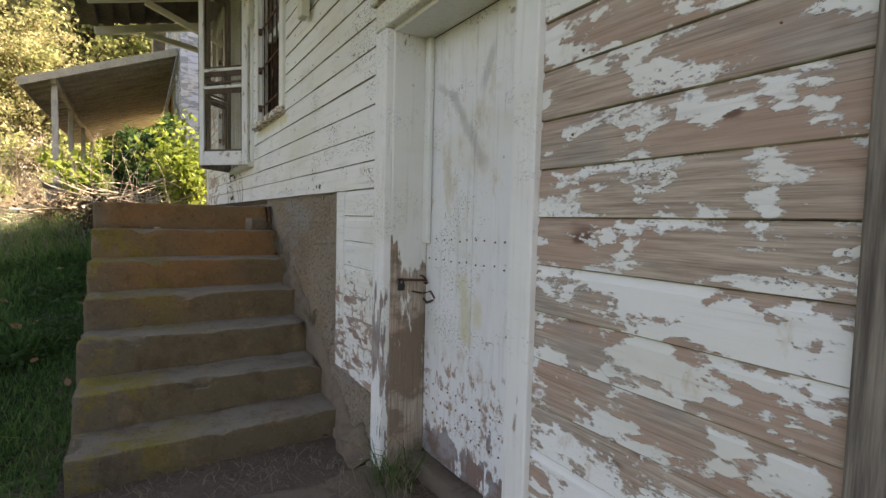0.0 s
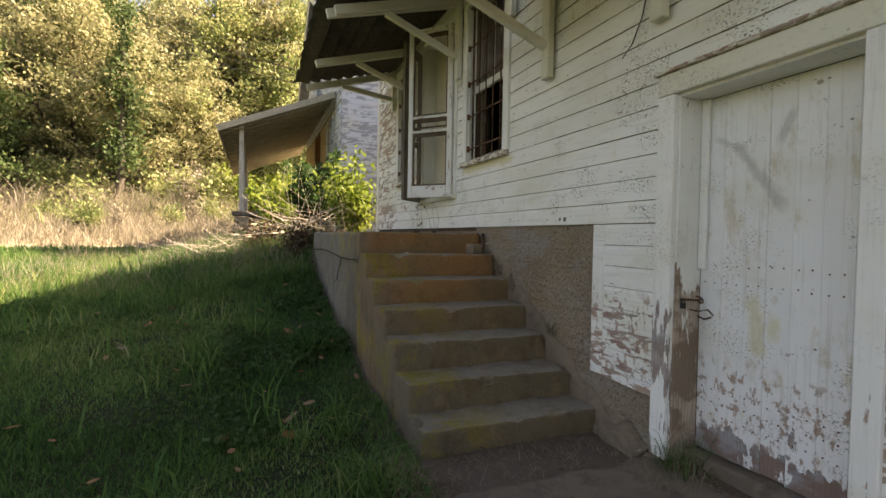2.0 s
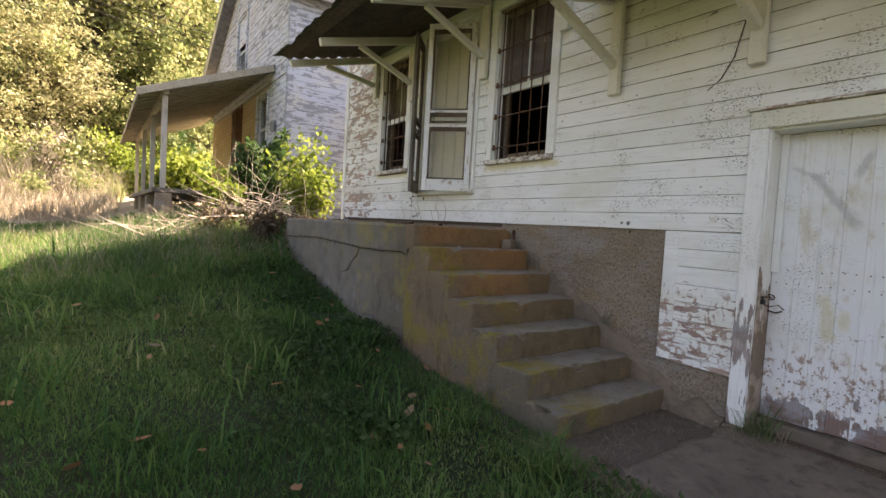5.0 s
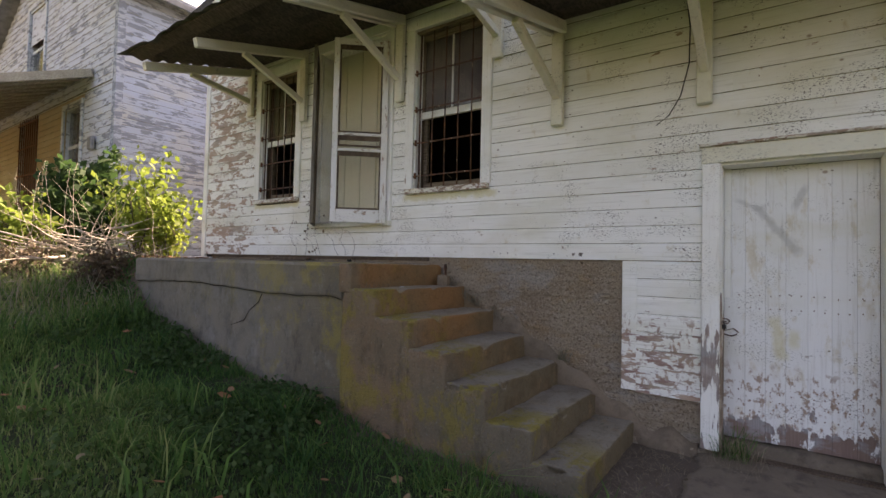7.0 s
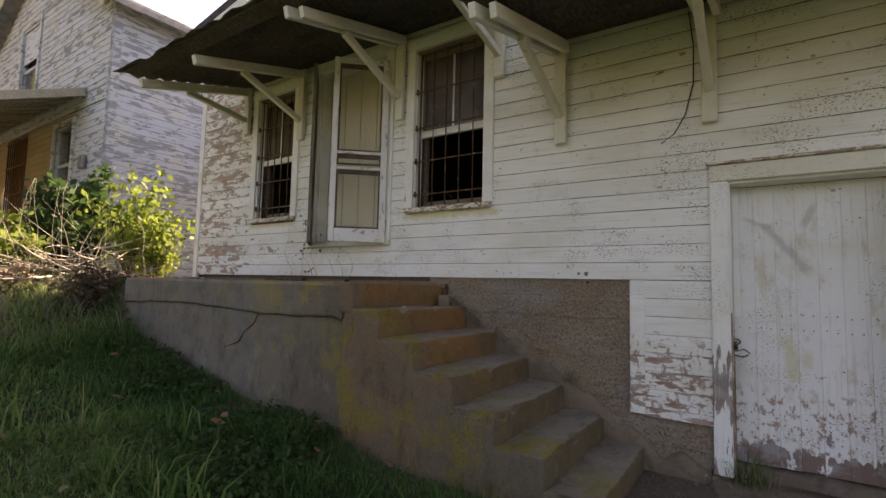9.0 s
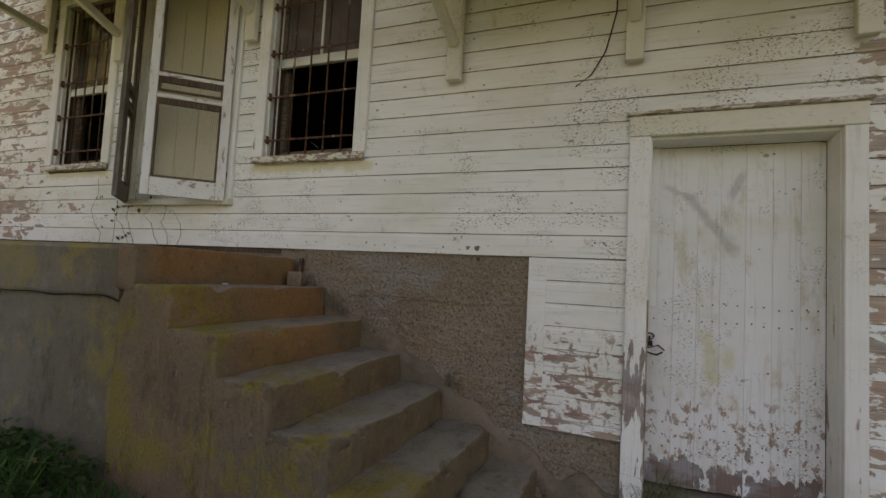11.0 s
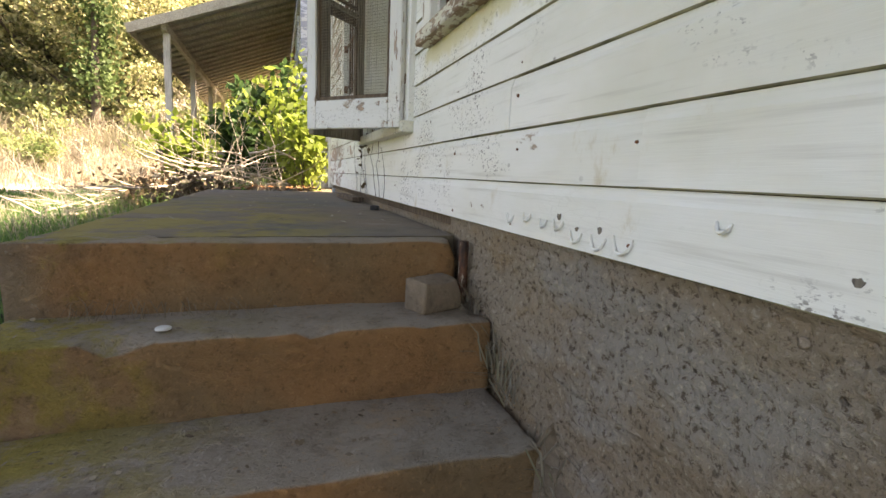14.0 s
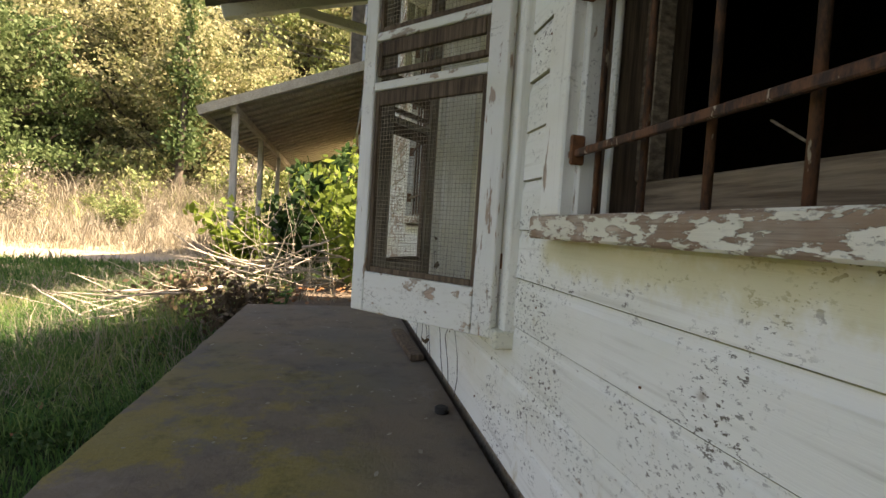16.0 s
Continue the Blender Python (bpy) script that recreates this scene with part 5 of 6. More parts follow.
def lawn_patch(seed, x0, x1, y0, y1, count, h0, h1, w, mat, name, label, keep=None, lean=0.8):
    g = np.random.default_rng(seed)
    x, y = g.uniform(x0, x1, count), g.uniform(y0, y1, count)
    clump = np.array([noise.noise(Vector((float(a) * 1.7, float(b) * 1.7, seed))) for a, b in zip(x, y)])
    ok = clump > g.uniform(-1.3, -0.05, count)
    if keep is not None:
        ok &= keep(x, y)
    x, y, clump = x[ok], y[ok], clump[ok]
    n = len(x)
    h = g.uniform(h0, h1, n) * (1 + 0.7 * clump)
    v = blades(g, x, y, ground_many(x, y), h, g.uniform(0.6, 1.4, n) * w, g.uniform(0.2, lean, n))
    return tagged(new(name, blade_mesh(name, v, mat)), label, "grass", kind="stuff")


def yard(x, y):
    """Away from the slab, the steps and the terrace."""
    return (x < -0.30) | ((y > 7.4) & (x < 0.7))


lawn_patch(1, -4.6, -0.28, 0.2, 5.2, 125000, 0.02, 0.085, 0.0032, M_GRASS, "grass", "short green lawn grass in shade", yard)
lawn_patch(2, -5.5, 0.0, 5.0, 9.5, 62000, 0.03, 0.12, 0.0042, M_GRASS, "grass", "green lawn grass beside the terrace", yard)
lawn_patch(3, -12, 0.2, 9.2, 15.2, 30000, 0.06, 0.22, 0.008, M_GRASS, "grass", "green lawn grass towards the field", lambda x, y: (x < -1.7) | (y < 10.4))
lawn_patch(4, -9, -4.5, 0.5, 9.5, 16000, 0.04, 0.14, 0.006, M_GRASS, "grass", "green lawn grass out in the yard")
lawn_patch(14, -4.5, -0.9, 1.2, 8.5, 3200, 0.14, 0.40, 0.007, M_GRASS, "tall_grass", "tufts of long grass in the lawn", lambda x, y: np.sin(x * 5.1) * np.cos(y * 4.3) > 0.3)

g = np.random.default_rng(15)
tx, ty = [], []
for i in range(75):
    cx, cy = g.uniform(-4.6, -0.55), g.uniform(1.3, 7.5)
    tx.append(cx + g.normal(0, 0.05, 46))
    ty.append(cy + g.normal(0, 0.05, 46))
tx, ty = np.concatenate(tx), np.concatenate(ty)
tv = blades(g, tx, ty, ground_many(tx, ty), g.uniform(0.10, 0.34, len(tx)), g.uniform(0.0025, 0.0055, len(tx)), g.uniform(0.5, 1.5, len(tx)))
tagged(new("grass_tufts", blade_mesh("grass_tufts", tv, M_GRASS)), "arching tufts of long grass in the lawn", "grass", kind="stuff")
lawn_patch(5, -26, -1.9, 15.0, 20.0, 16000, 0.08, 0.30, 0.010, M_DRY, "dry_grass", "dry straw-coloured field grass", lambda x, y: np.abs(y - 16.4) > 1.1, 0.9)
lawn_patch(6, -30, -1.9, 19.0, 33.0, 48000, 0.22, 0.95, 0.011, M_DRY, "dry_brush", "tall dry brown field weeds", None, 1.3)
lawn_patch(8, -30, -1.5, 25.0, 33.5, 21000, 0.7, 1.9, 0.013, M_DRY, "dry_brush", "shoulder-high dry weeds before the trees", lambda x, y: np.sin(x * 0.9 + y) + np.sin(x * 2.3 - y * 0.7) > -0.5, 0.8)
lawn_patch(9, -30, -1.5, 22.0, 33.0, 6000, 0.4, 1.3, 0.018, M_LEAF_MIX, "field_weeds", "yellow-green weeds among the dry brush", lambda x, y: np.sin(x * 1.3 - y * 0.6) + np.sin(x * 0.5 + y * 1.1) > 0.3, 0.9)
lawn_patch(16, -5.0, -0.35, 6.4, 11.0, 26000, 0.10, 0.34, 0.0034, M_GRASS, "tall_grass", "rough uncut grass beside the brushwood", yard, 1.5)
lawn_patch(17, -4.6, -0.40, 6.8, 11.5, 5200, 0.16, 0.46, 0.0024, M_DRY, "dry_grass", "bleached stalks standing in the rough grass", yard, 1.5)
lawn_patch(7, -2.2, 0.4, 7.6, 9.6, 500, 0.12, 0.45, 0.004, M_DRY, "dry_grass", "dry straw among the brushwood", yard, 1.0)


def straw(seed, n, x0, x1, y0, y1, name, label, spread=0.12):
    """Loose straw lying on the ground."""
    g = np.random.default_rng(seed)
    x, y = g.uniform(x0, x1, n), g.uniform(y0, y1, n)
    z = ground_many(x, y) + 0.01
    if y1 < 2.0:
        z = np.maximum(z, 0.418)
    v = blades(g, x, y, z, g.uniform(0.015, 0.5 * spread, n), np.full(n, 0.0013), g.uniform(1.6, 2.85, n))
    return tagged(new(name, blade_mesh(name, v, M_STRAW)), label, "straw", kind="stuff")


straw(21, 420, -0.42, 0.75, 1.92, 2.32, "straw", "dry straw at the foot of the steps")
straw(22, 420, -0.52, -0.28, 1.7, 2.4, "straw", "dry straw tuft beside the lowest step", 0.22)
straw(23, 260, 0.62, 0.95, 1.55, 1.86, "straw", "dry weeds by the door post", 0.2)


def fallen(seed, n, x0, x1, y0, y1, size, name, label, z_of=None, mat=None):
    g = np.random.default_rng(seed)
    x, y = g.uniform(x0, x1, n), g.uniform(y0, y1, n)
    z = (ground_many(x, y) + 0.055) if z_of is None else np.full(n, z_of)
    c = np.stack([x, y, z], 1)
    t = g.uniform(0, 6.28, n)
    a = np.stack([np.cos(t), np.sin(t), g.normal(0, 0.22, n)], 1)
    b = np.stack([-np.sin(t), np.cos(t), g.normal(0, 0.22, n)], 1)
    s = (size * g.uniform(0.5, 1.3, n))[:, None]
    v = np.stack([c - a * s, c - a * s * 0.3 + b * s * 0.55, c + a * s * 0.5 + b * s * 0.45, c + a * s, c + a * s * 0.4 - b * s * 0.5, c - a * s * 0.4 - b * s * 0.6], 1)
    return tagged(new(name, quads_mesh(name, v, mat or M_FALLEN, 6)), label, "leaves", kind="stuff")


fallen(31, 150, -4.5, -0.35, 1.2, 7.5, 0.04, "fallen_leaves", "brown and rusty leaves lying in the grass")
fallen(32, 26, -0.3, 0.8, 1.0, 2.25, 0.018, "fallen_leaves", "dry leaves on the slab before the steps", 0.430, M_DEADLEAF)
fallen(33, 110, -0.2, 0.80, 4.3, 7.2, 0.009, "leaf_litter", "tiny pale bits of litter on the terrace", 1.580, M_DRY)
fallen(34, 420, -1.2, 0.75, 7.3, 8.7, 0.03, "fallen_leaves", "brown dead leaves at the end of the terrace")


def weeds(seed, n, x0, x1, y0, y1):
    g = np.random.default_rng(seed)
    x, y = g.uniform(x0, x1, n), g.uniform(y0, y1, n)
    ok = np.array([noise.noise(Vector((float(a) * 1.1, float(b) * 1.1, 8))) > 0.05 for a, b in zip(x, y)])
    x, y = x[ok], y[ok]
    c = np.stack([x, y, ground_many(x, y) + g.uniform(0.03, 0.09, len(x))], 1)
    return tagged(new("weeds", quads_mesh("weeds", leaf_quads(g, c, 0.02, -0.1, 0.7), M_LEAF_BUSH)), "low broad-leaved weeds in the lawn", "weeds", kind="stuff")


for i, (y, z) in enumerate(FRONTS):
    fallen(60 + i, 55, -0.22, 0.82, y + 0.06, y + 0.25, 0.007, "step_litter", "dry bits of litter on the steps", z + 0.006, M_STRAW)
g = np.random.default_rng(66)
tx, ty = g.uniform(0.835, 0.872, 180), np.concatenate([g.uniform(3.55, 3.90, 110), g.uniform(3.30, 3.45, 40), g.uniform(2.75, 2.85, 30)])
tz = np.interp(ty, (2.7, 2.9, 3.2, 3.5, 3.7, 3.95), (0.87, 0.90, 1.05, 1.22, 1.30, 1.42))
tagged(new("straw", blade_mesh("straw", blades(g, tx, ty, tz, g.uniform(0.06, 0.17, 180), np.full(180, 0.0026), g.uniform(0.3, 1.6, 180)), M_DRY)), "dry grass caught between the steps and the wall", "straw", kind="stuff")
tx, ty = g.uniform(-0.2, 0.3, 70), g.uniform(3.88, 3.925, 70)
tagged(new("straw", blade_mesh("straw", blades(g, tx, ty, np.full(70, 1.40), g.uniform(0.02, 0.09, 70), np.full(70, 0.0012), g.uniform(0.3, 1.6, 70)), M_STRAW)), "dry grass along the top riser", "straw", kind="stuff")
for count, high, mat, word in ((90, 0.30, M_GRASS, "green"), (80, 0.22, M_STRAW, "dry")):
    tx, ty = g.normal(0.86, 0.05, count), g.normal(1.70, 0.06, count)
    tagged(new("grass_tuft", blade_mesh("grass_tuft", blades(g, tx, ty, np.full(count, 0.42), g.uniform(0.10, high, count), np.full(count, 0.002), g.uniform(0.3, 1.4, count)), mat)), word + " grass tuft at the foot of the door jamb", "grass", kind="stuff")
fallen(70, 3, 0.52, 0.74, 2.36, 2.52, 0.03, "fallen_leaves", "curled dry leaves on the lowest step", 0.545, M_DRY)
weeds(42, 9000, -1.3, -0.28, 2.2, 7.6)
weeds(41, 12000, -4.2, -0.32, 0.8, 7.0)


def limb_path(r, p, d, length, n, wander):
    pts = [Vector(p)]
    d = Vector(d).normalized()
    for _ in range(n):
        d = (d + Vector((r.uniform(-1, 1), r.uniform(-1, 1), r.uniform(-0.6, 0.9))) * wander).normalized()
        pts.append(pts[-1] + d * (length / n))
    return pts


def tree(seed, height, width, leaf_mat, leaves, leaf_size, low=0.12, label="", wood=M_BARK):
    r, g = random.Random(seed), np.random.default_rng(seed)
    t = thing("tree", label, "tree", "forest edge trees")
    pieces, centres = [], []
    trunk = limb_path(r, (0, 0, -0.3), (0, 0, 1), height * 0.8, 9, 0.08)
    pieces.append(tube(trunk, [max(0.03, height * 0.017 * (1 - i / 10)) for i in range(10)], 8))
    for i in range(46):
        f = low + (0.95 - low) * (i / 46)
        p = trunk[min(9, int(f * 9.9))]
        ang = i * 2.4 + r.uniform(-0.5, 0.5)
        prof = math.sin(math.pi * min(1, 0.16 + 0.86 * f)) ** 0.7
        L = width * 0.5 * prof * r.uniform(0.65, 1.2)
        path = limb_path(r, p, (math.cos(ang), math.sin(ang), 0.35), L, 4, 0.25)
        pieces.append(tube(path, [0.012 * height * (1 - f) * q + 0.012 for q in (1, 0.75, 0.5, 0.3, 0.12)], 5))
        centres += [(pt, 0.35 + 0.075 * width * r.uniform(0.3, 1.0)) for pt in path[1:]]
    part("trunk", joined("trunk", pieces, wood, True), wood, t)
    per = leaves // len(centres)
    pos = np.concatenate([np.array(c) + g.normal(size=(per, 3)) * np.array((s, s, s * 0.6)) * 0.55 for c, s in centres])
    part("crown", quads_mesh("crown", leaf_quads(g, pos, leaf_size, 0.4, 0.6), leaf_mat), leaf_mat, t)
    return t


def place(t, heading, dist, scale, turn):
    h = radians(heading)
    x, y = -0.5 + dist * math.sin(h), 2.0 + dist * math.cos(h)
    c = copy_thing(t, pose(x, y, ground_z(x, y) - 0.1, 0, 0, turn))
    c.matrix_basis = pose(x, y, ground_z(x, y) - 0.1, 0, 0, turn) @ Matrix.Diagonal((scale, scale, scale * (0.9 + 0.2 * ((turn * 7) % 10) / 10), 1))
    return c


gold_tree = tree(101, 15, 10, M_LEAF_GOLD, 25000, 0.115, 0.08, "tall tree in golden autumn leaf at the field's edge")
gold_tree_2 = tree(102, 13, 8.5, M_LEAF_GOLD, 21000, 0.11, 0.14, "golden autumn tree at the field's edge")
mix_tree = tree(103, 16, 9, M_LEAF_MIX, 22000, 0.115, 0.08, "tall tree turning from green to yellow")
green_tree = tree(104, 15, 8, M_LEAF_GREEN, 22000, 0.11, 0.05, "dark green tree at the edge of the wood")
tr = random.Random(9)
for proto, spots in ((gold_tree, ((-18, 33, 1.0), (-11, 36, 1.05), (-5, 41, 1.3), (-22, 44, 1.2), (-8, 52, 1.4), (-1, 56, 1.3))),
                     (gold_tree_2, ((-14.5, 31, 0.9), (-8, 33, 0.85), (-25, 38, 1.0), (-15, 48, 1.5), (3, 47, 1.1))),
                     (mix_tree, ((-3, 36, 1.15), (0.5, 42, 1.35), (5, 38, 1.25), (9, 45, 1.1), (-12, 60, 1.5), (-28, 50, 1.3), (13, 40, 1.0), (-20, 58, 1.5), (2, 66, 1.5), (8, 60, 1.4), (-5, 68, 1.6), (18, 48, 1.2), (24, 55, 1.3), (2.5, 33, 0.55), (6.5, 30, 0.6))),
                     (green_tree, ((-28, 30, 0.95), (-33, 32, 1.0), (-31, 40, 1.2), (-38, 36, 1.1), (-25, 31.5, 0.6), (-37, 46, 1.3), (-44, 38, 1.1), (-17, 41, 1.3), (6, 52, 1.1), (-50, 45, 1.3)))):
    for h, d, s in spots:
        place(proto, h, d, s, tr.uniform(0, 360))
for proto in (gold_tree, gold_tree_2, mix_tree, green_tree):
    x, y = {gold_tree: (-22, 46), gold_tree_2: (-30, 33), mix_tree: (3, 62), green_tree: (-36, 40)}[proto]
    proto.location = (x, y, ground_z(x, y) - 0.1)


def ivy_tree(x, y, height):
    r, g = random.Random(5), np.random.default_rng(5)
    t = thing("ivy_covered_tree", "tall trunk wrapped in dark green ivy", "tree")
    z = ground_z(x, y)
    path = limb_path(r, (x, y, z - 0.2), (0, 0, 1), height, 10, 0.06)
    part("trunk", joined("trunk", [tube(path, [0.22 - 0.015 * i for i in range(11)], 8)], M_BARK, True), M_BARK, t)
    pos = []
    for i in range(3, 11):
        w = r.uniform(0.16, 0.5)
        off = np.array((r.uniform(-0.25, 0.25), r.uniform(-0.25, 0.25), 0))
        pos.append(np.array(path[i]) + off + g.normal(size=(int(900 * w), 3)) * (w, w, 0.5))
    part("ivy", quads_mesh("ivy", leaf_quads(g, np.concatenate(pos), 0.11, 0.8, 0.7), M_LEAF_GREEN), M_LEAF_GREEN, t)


ivy_tree(-7.6, 29.0, 10.5)


def shrub(name, x, y, height, radius, mat, leaves, size, seed, label, stems=14, slim=0.6, base=None):
    r, g = random.Random(seed), np.random.default_rng(seed)
    t = thing(name, label, "bush", "bushes")
    z = ground_z(x, y) if base is None else base
    pieces, cen = [], []
    for i in range(stems):
        a = r.uniform(0, 6.28)
        tilt = r.uniform(0.05, 0.75)
        L = height * r.uniform(0.55, 1.08)
        p = limb_path(r, (x + r.uniform(-0.2, 0.2) * radius, y + r.uniform(-0.2, 0.2) * radius, z - 0.05), (math.cos(a) * tilt * radius / height * 1.6, math.sin(a) * tilt * radius / height * 1.6, 1), L, 6, 0.16)
        pieces.append(tube(p, [0.011, 0.009, 0.008, 0.006, 0.005, 0.003, 0.002], 5))
        cen += p[1:]
        for q in p[2:]:
            aa = r.uniform(0, 6.28)
            sidep = limb_path(r, q, (math.cos(aa), math.sin(aa), 0.25), radius * r.uniform(0.25, 0.6), 3, 0.2)
            pieces.append(tube(sidep, [0.004, 0.003, 0.002, 0.0015], 4))
            cen += sidep[1:]
    part("branchwork", joined("branchwork", pieces, M_BARK), M_BARK, t)
    per = max(1, leaves // len(cen))
    pos = np.concatenate([np.array(c) + g.normal(size=(per, 3)) * 0.065 * (0.6 + radius) for c in cen])
    part("foliage", quads_mesh("foliage", leaf_quads(g, pos, size, 0.5, slim), mat), mat, t)
    return t


shrub("bush", 0.52, 8.95, 1.45, 0.42, M_LEAF_LIME, 950, 0.055, 201, "sunlit lime-green bush at the house corner", 15)
shrub("bush", 0.64, 8.55, 1.0, 0.4, M_LEAF_LIME, 900, 0.05, 202, "low lime-green bush against the house corner", 9)
shrub("bush", -0.75, 9.35, 0.95, 0.36, M_LEAF_LIME, 1000, 0.055, 203, "small bright green bush in the brushwood", 9)
shrub("bush", 0.16, 10.05, 1.5, 0.6, M_LEAF_BUSH, 4400, 0.065, 204, "dark green bush before the neighbouring house", 16)
shrub("bush", 0.02, 9.8, 0.8, 0.32, M_LEAF_BUSH, 1300, 0.06, 205, "dark green bush beside the porch", 11)
shrub("dead_bush", -0.42, 7.75, 0.42, 0.45, M_DEADLEAF, 1500, 0.03, 206, "low tangle of withered brown leaves at the terrace end", 14)
shrub("dead_bush", -0.9, 8.3, 0.5, 0.4, M_DEADLEAF, 700, 0.03, 207, "withered brown undergrowth in the brushwood", 10)
for i, (x, y, h, rad, mt, n) in enumerate(((-3.2, 27.5, 2.6, 1.8, M_LEAF_MIX, 3000), (-1.2, 28.5, 3.2, 2.0, M_LEAF_LIME, 3200), (1.5, 27, 3.0, 2.2, M_LEAF_MIX, 3200), (-0.2, 22.5, 2.4, 1.6, M_LEAF_BUSH, 3000), (-14.5, 29, 2.8, 2.0, M_LEAF_GREEN, 3000), (-18.5, 26, 3.0, 2.2, M_LEAF_GREEN, 3200), (-10.5, 30, 2.2, 2.0, M_LEAF_MIX, 2600), (0.2, 20.5, 2.0, 1.3, M_LEAF_LIME, 2400), (-5.5, 29.5, 2.0, 1.8, M_LEAF_MIX, 2500), (-22, 28, 3.0, 2.4, M_LEAF_GREEN, 3000))):
    shrub("shrub", x, y, h, rad, mt, n, 0.10, 220 + i, "wild shrub along the field's edge", 12)

wr = random.Random(31)
weed = shrub("weed_clump", 0, 0, 1.25, 0.55, M_DRY, 900, 0.05, 301, "tall dry weed clump in the field", 16, 0.35, 0.0)
weed_green = shrub("weed_clump", 0, 0, 1.1, 0.6, M_LEAF_MIX, 900, 0.06, 302, "yellow-green weed clump in the field", 14, 0.4, 0.0)
for w in (weed, weed_green):
    tagged(w, group="field weeds")
for i in range(64):
    x, y = wr.uniform(-24, -2.2), wr.uniform(19.0, 31.5)
    s = wr.uniform(0.6, 1.35) * (1.0 + 0.06 * (y - 19.0))
    c = copy_thing(weed if wr.random() < 0.72 else weed_green, pose(x, y, ground_z(x, y), 0, 0, wr.uniform(0, 360)))
    c.matrix_basis = c.matrix_basis @ Matrix.Diagonal((s, s, s * wr.uniform(0.8, 1.2), 1))
for w, x, y in ((weed, -6.0, 22.0), (weed_green, -9.0, 24.5)):
    w.location = (x, y, ground_z(x, y))

# brushwood
br = random.Random(12)
pieces = []
for i in range(130):
    u = br.random()
    x, y = -1.9 + 2.3 * u + br.uniform(-0.35, 0.35), 8.75 + br.uniform(-0.65, 0.65) - 0.15 * u
    z = ground_z(x, y) + br.uniform(0.02, 0.34) * (0.5 + u)
    a = br.uniform(-0.7, 0.7) + math.pi * br.choice((0, 1)) + 0.25
    p = limb_path(br, (x, y, z), (math.cos(a), math.sin(a), br.uniform(-0.12, 0.35)), br.uniform(0.3, 1.15), 5, 0.2)
    p = [Vector((q.x, q.y, max(q.z, ground_z(q.x, q.y) + 0.02))) for q in p]
    w = br.choice((0.004, 0.005, 0.007, 0.010, 0.016))
    pieces.append(tube(p, [w, w * 0.9, w * 0.75, w * 0.6, w * 0.4, w * 0.2], 5))
tagged(new("brush_pile", joined("brush_pile", pieces, M_STICK, True)), "pile of bleached dead branches beside the terrace", "brushwood", kind="stuff")
pieces = []
for i in range(46):
    x, y = br.uniform(-0.8, 0.4), br.uniform(8.0, 10.2)
    p = limb_path(br, (x, y, ground_z(x, y)), (br.uniform(-0.5, 0.3), br.uniform(-0.3, 0.3), 1), br.uniform(0.6, 1.5), 7, 0.3)
    pieces.append(tube(p, [0.006, 0.006, 0.005, 0.004, 0.003, 0.002, 0.002, 0.001], 5))
tagged(new("dead_vines", joined("dead_vines", pieces, M_STICK, True)), "bare tangled dead vines among the bushes", "vines", kind="stuff")

# ---- small things ----
tagged(part("concrete_chunk", worn_block(-0.066, 0.066, -0.045, 0.045, 0.0, 0.088, "concrete_chunk", M_PARGE, 0.03, 0.0025, 0.006, 0.02, 3), M_PARGE), "broken block of concrete lying on the top step", "concrete block").matrix_world = pose(0.742, 3.84, 1.394, 0, 0, 22)
tagged(part("broken_glass", stick((1.10, 4.087, 2.44), (1.12, 4.04, 2.40), 0.012, 0.004, 0), M_SASH), "pale sliver of broken sash behind the bars", "glass shard")
cap = thing("bottle_cap", "crushed pale bottle cap on the step", "bottle cap")
part("cap", joined("cap", [tube(((0, 0, 0), (0, 0, 0.004), (0, 0, 0.006)), (0.017, 0.016, 0.011), 14)], M_PALECAP), M_PALECAP, cap)
cap.location = (0.092, 3.765, 1.400)
puck = thing("rubber_plug", "black rubber plug by the wall", "plug")
part("plug", joined("plug", [tube(((0, 0, 0), (0, 0, 0.018), (0, 0, 0.022)), (0.024, 0.024, 0.018), 16)], M_CABLE), M_CABLE, puck)
puck.location = (0.805, 5.06, 1.577)
tagged(part("loose_plank", box(-0.035, 0.035, -0.30, 0.30, 0, 0.03, 0.004), M_BROWNWOOD), "short dark plank lying along the wall", "plank").matrix_world = pose(0.80, 6.0, 1.578, 0, 0, 3)
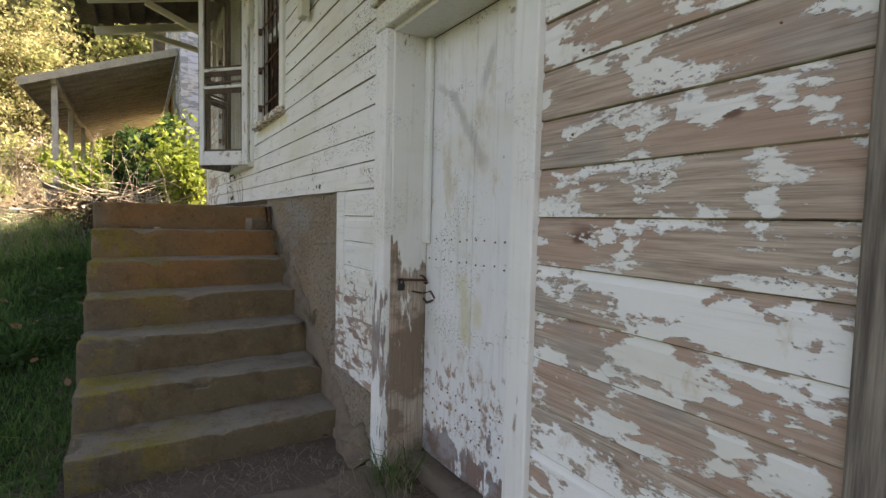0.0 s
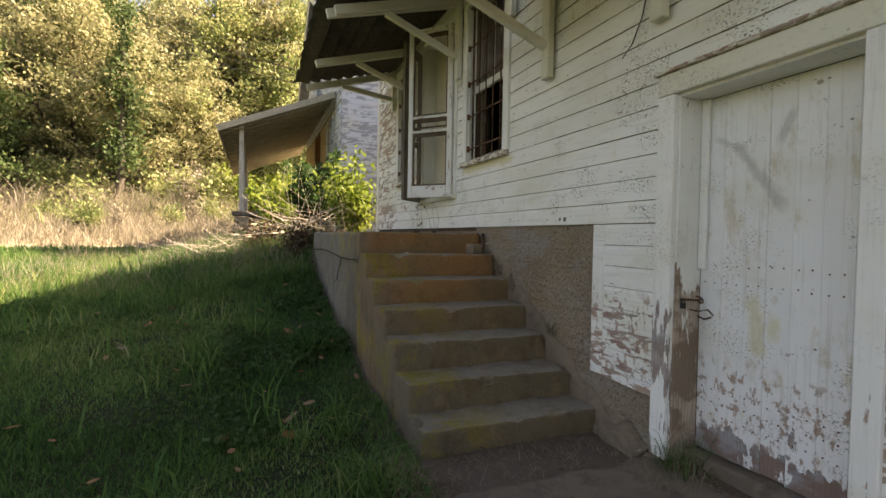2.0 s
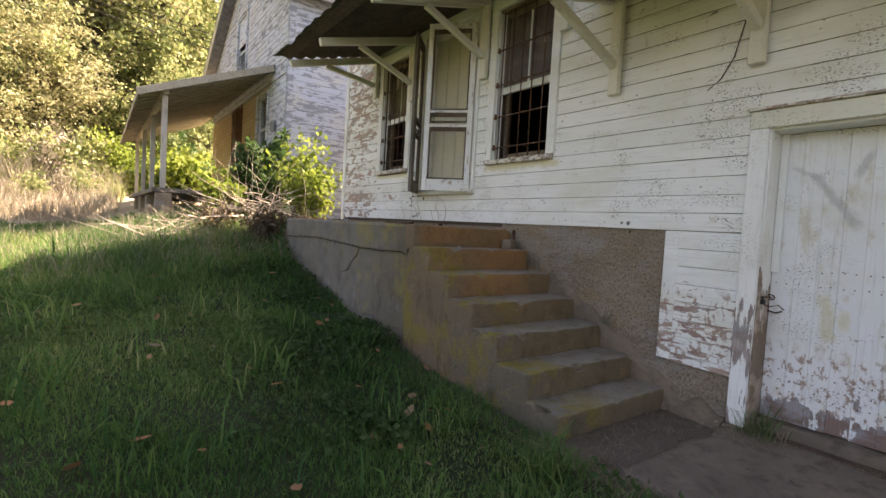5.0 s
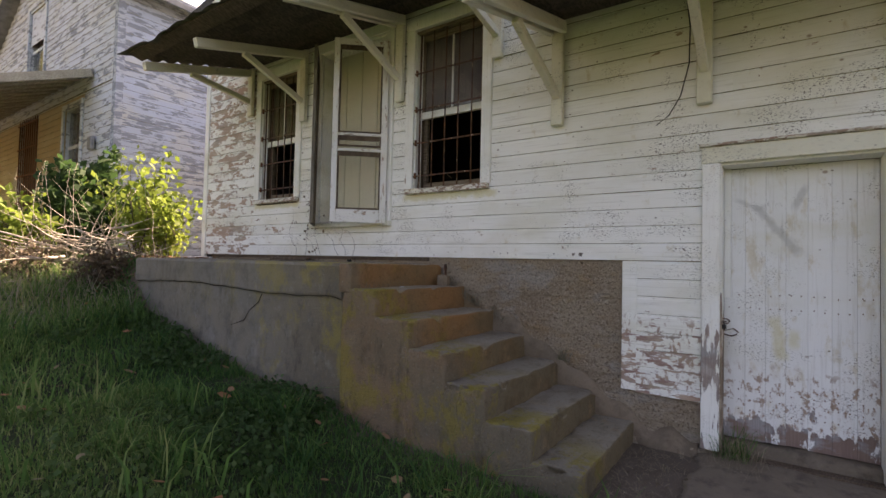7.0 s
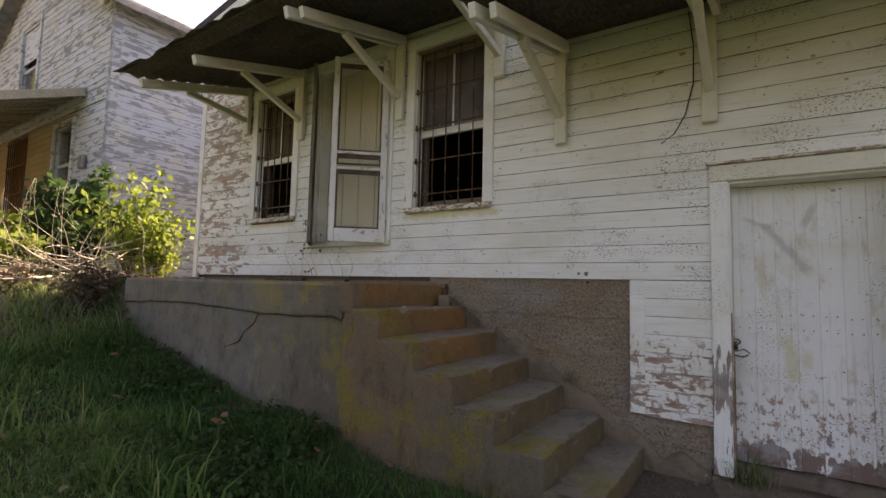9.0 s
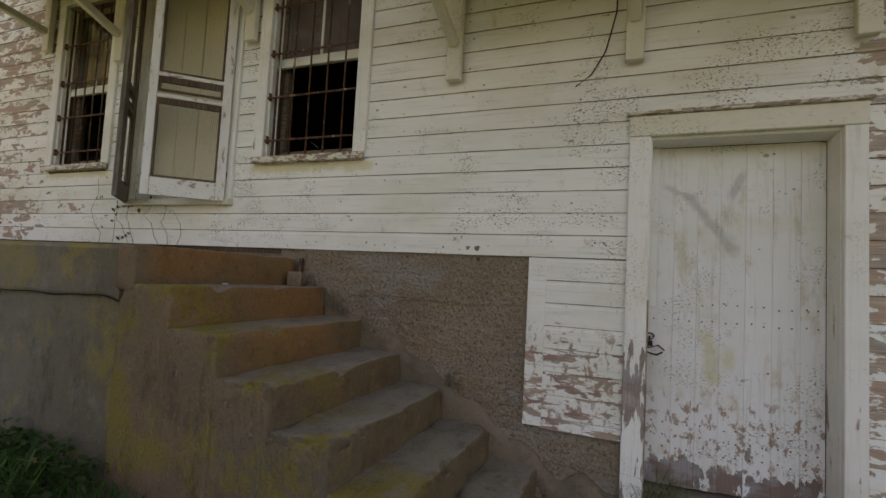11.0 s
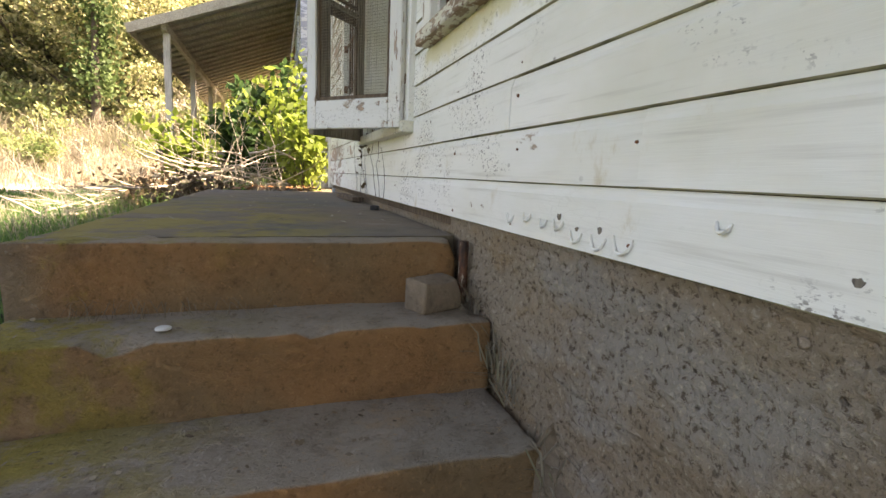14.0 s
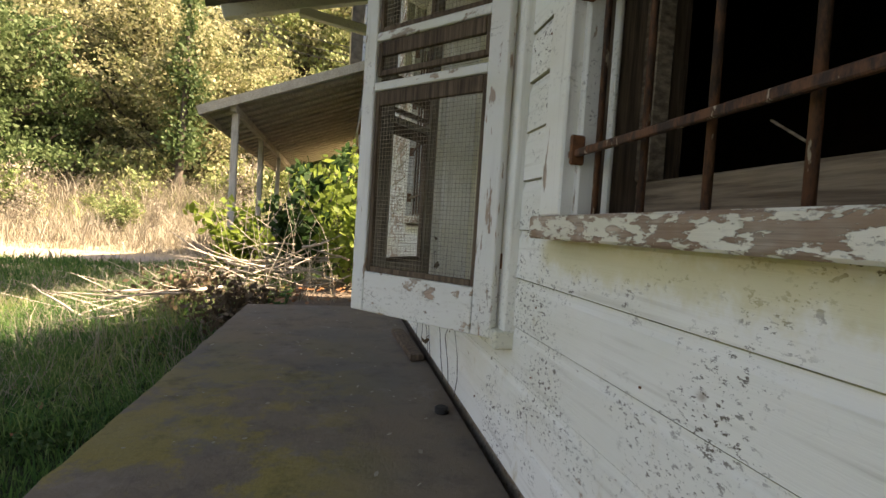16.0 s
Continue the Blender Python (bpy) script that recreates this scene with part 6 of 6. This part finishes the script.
# added tube stands in for the dark gap between slab and foundation
tagged(part("pipe_stub", joined("pipe_stub", [tube(((0.853, 3.905, 1.41), (0.853, 3.905, 1.575)), (0.014, 0.014), 10)], M_IRON), M_IRON), "short dark tube in the gap by the wall", "pipe")
tagged(part("hanging_wire", joined("hanging_wire", [tube([(0.84, 1.99, 3.45), (0.85, 1.965, 3.2), (0.848, 1.97, 2.95), (0.845, 2.02, 2.74), (0.846, 2.09, 2.62), (0.85, 2.17, 2.565)], [0.0038] * 6, 6)], M_CABLE), M_CABLE), "loose dark wire hanging on the siding", "wire")
pieces = []
for i in range(7):
    y = br.uniform(5.0, 6.0)
    p = [(0.850, y, 1.63)]
    for k in range(6):
        y += br.uniform(-0.09, 0.10)
        p.append((0.850 + br.uniform(-0.006, 0.002), y, 1.63 + 0.085 * (k + 1) * br.uniform(0.7, 1.1)))
    pieces.append(tube(p, [0.0018, 0.0017, 0.0016, 0.0014, 0.0012, 0.001, 0.0008], 4))
tagged(new("wall_vine", joined("wall_vine", pieces, M_BARK)), "thin bare vine creeping up the siding", "vine", kind="stuff")
g = np.random.default_rng(51)
vc = np.stack([np.full(46, 0.846), g.normal(5.72, 0.14, 46), g.uniform(1.66, 2.3, 46)], 1)
tagged(new("withered_leaves", quads_mesh("withered_leaves", leaf_quads(g, vc, 0.018, 0.5, 0.6), M_DEADLEAF)), "withered vine leaves clinging to the siding", "leaves", kind="stuff")
# overhead wires and a pole
for k in range(3):
    a, b = Vector((-8 - 0.4 * k, 34, 15.2 - 0.5 * k)), Vector((1.2, 18.9, 7.6 - 0.25 * k))
    pts = [a.lerp(b, i / 10) - Vector((0, 0, 0.5 * math.sin(math.pi * i / 10))) for i in range(11)]
    tagged(new("overhead_wire", joined("overhead_wire", [tube(pts, [0.014] * 11, 5)], M_CABLE)), "thin overhead service wire to the neighbouring house", "wire", "overhead wires")
pole_x, pole_y = -10.9, 20.5
tagged(new("utility_pole", joined("utility_pole", [tube([(pole_x, pole_y, 0.6), (pole_x, pole_y, 5), (pole_x, pole_y, 9.5)], [0.17, 0.15, 0.12], 10)], M_PALEPOLE, True)), "sunlit pale utility pole in the field", "pole")
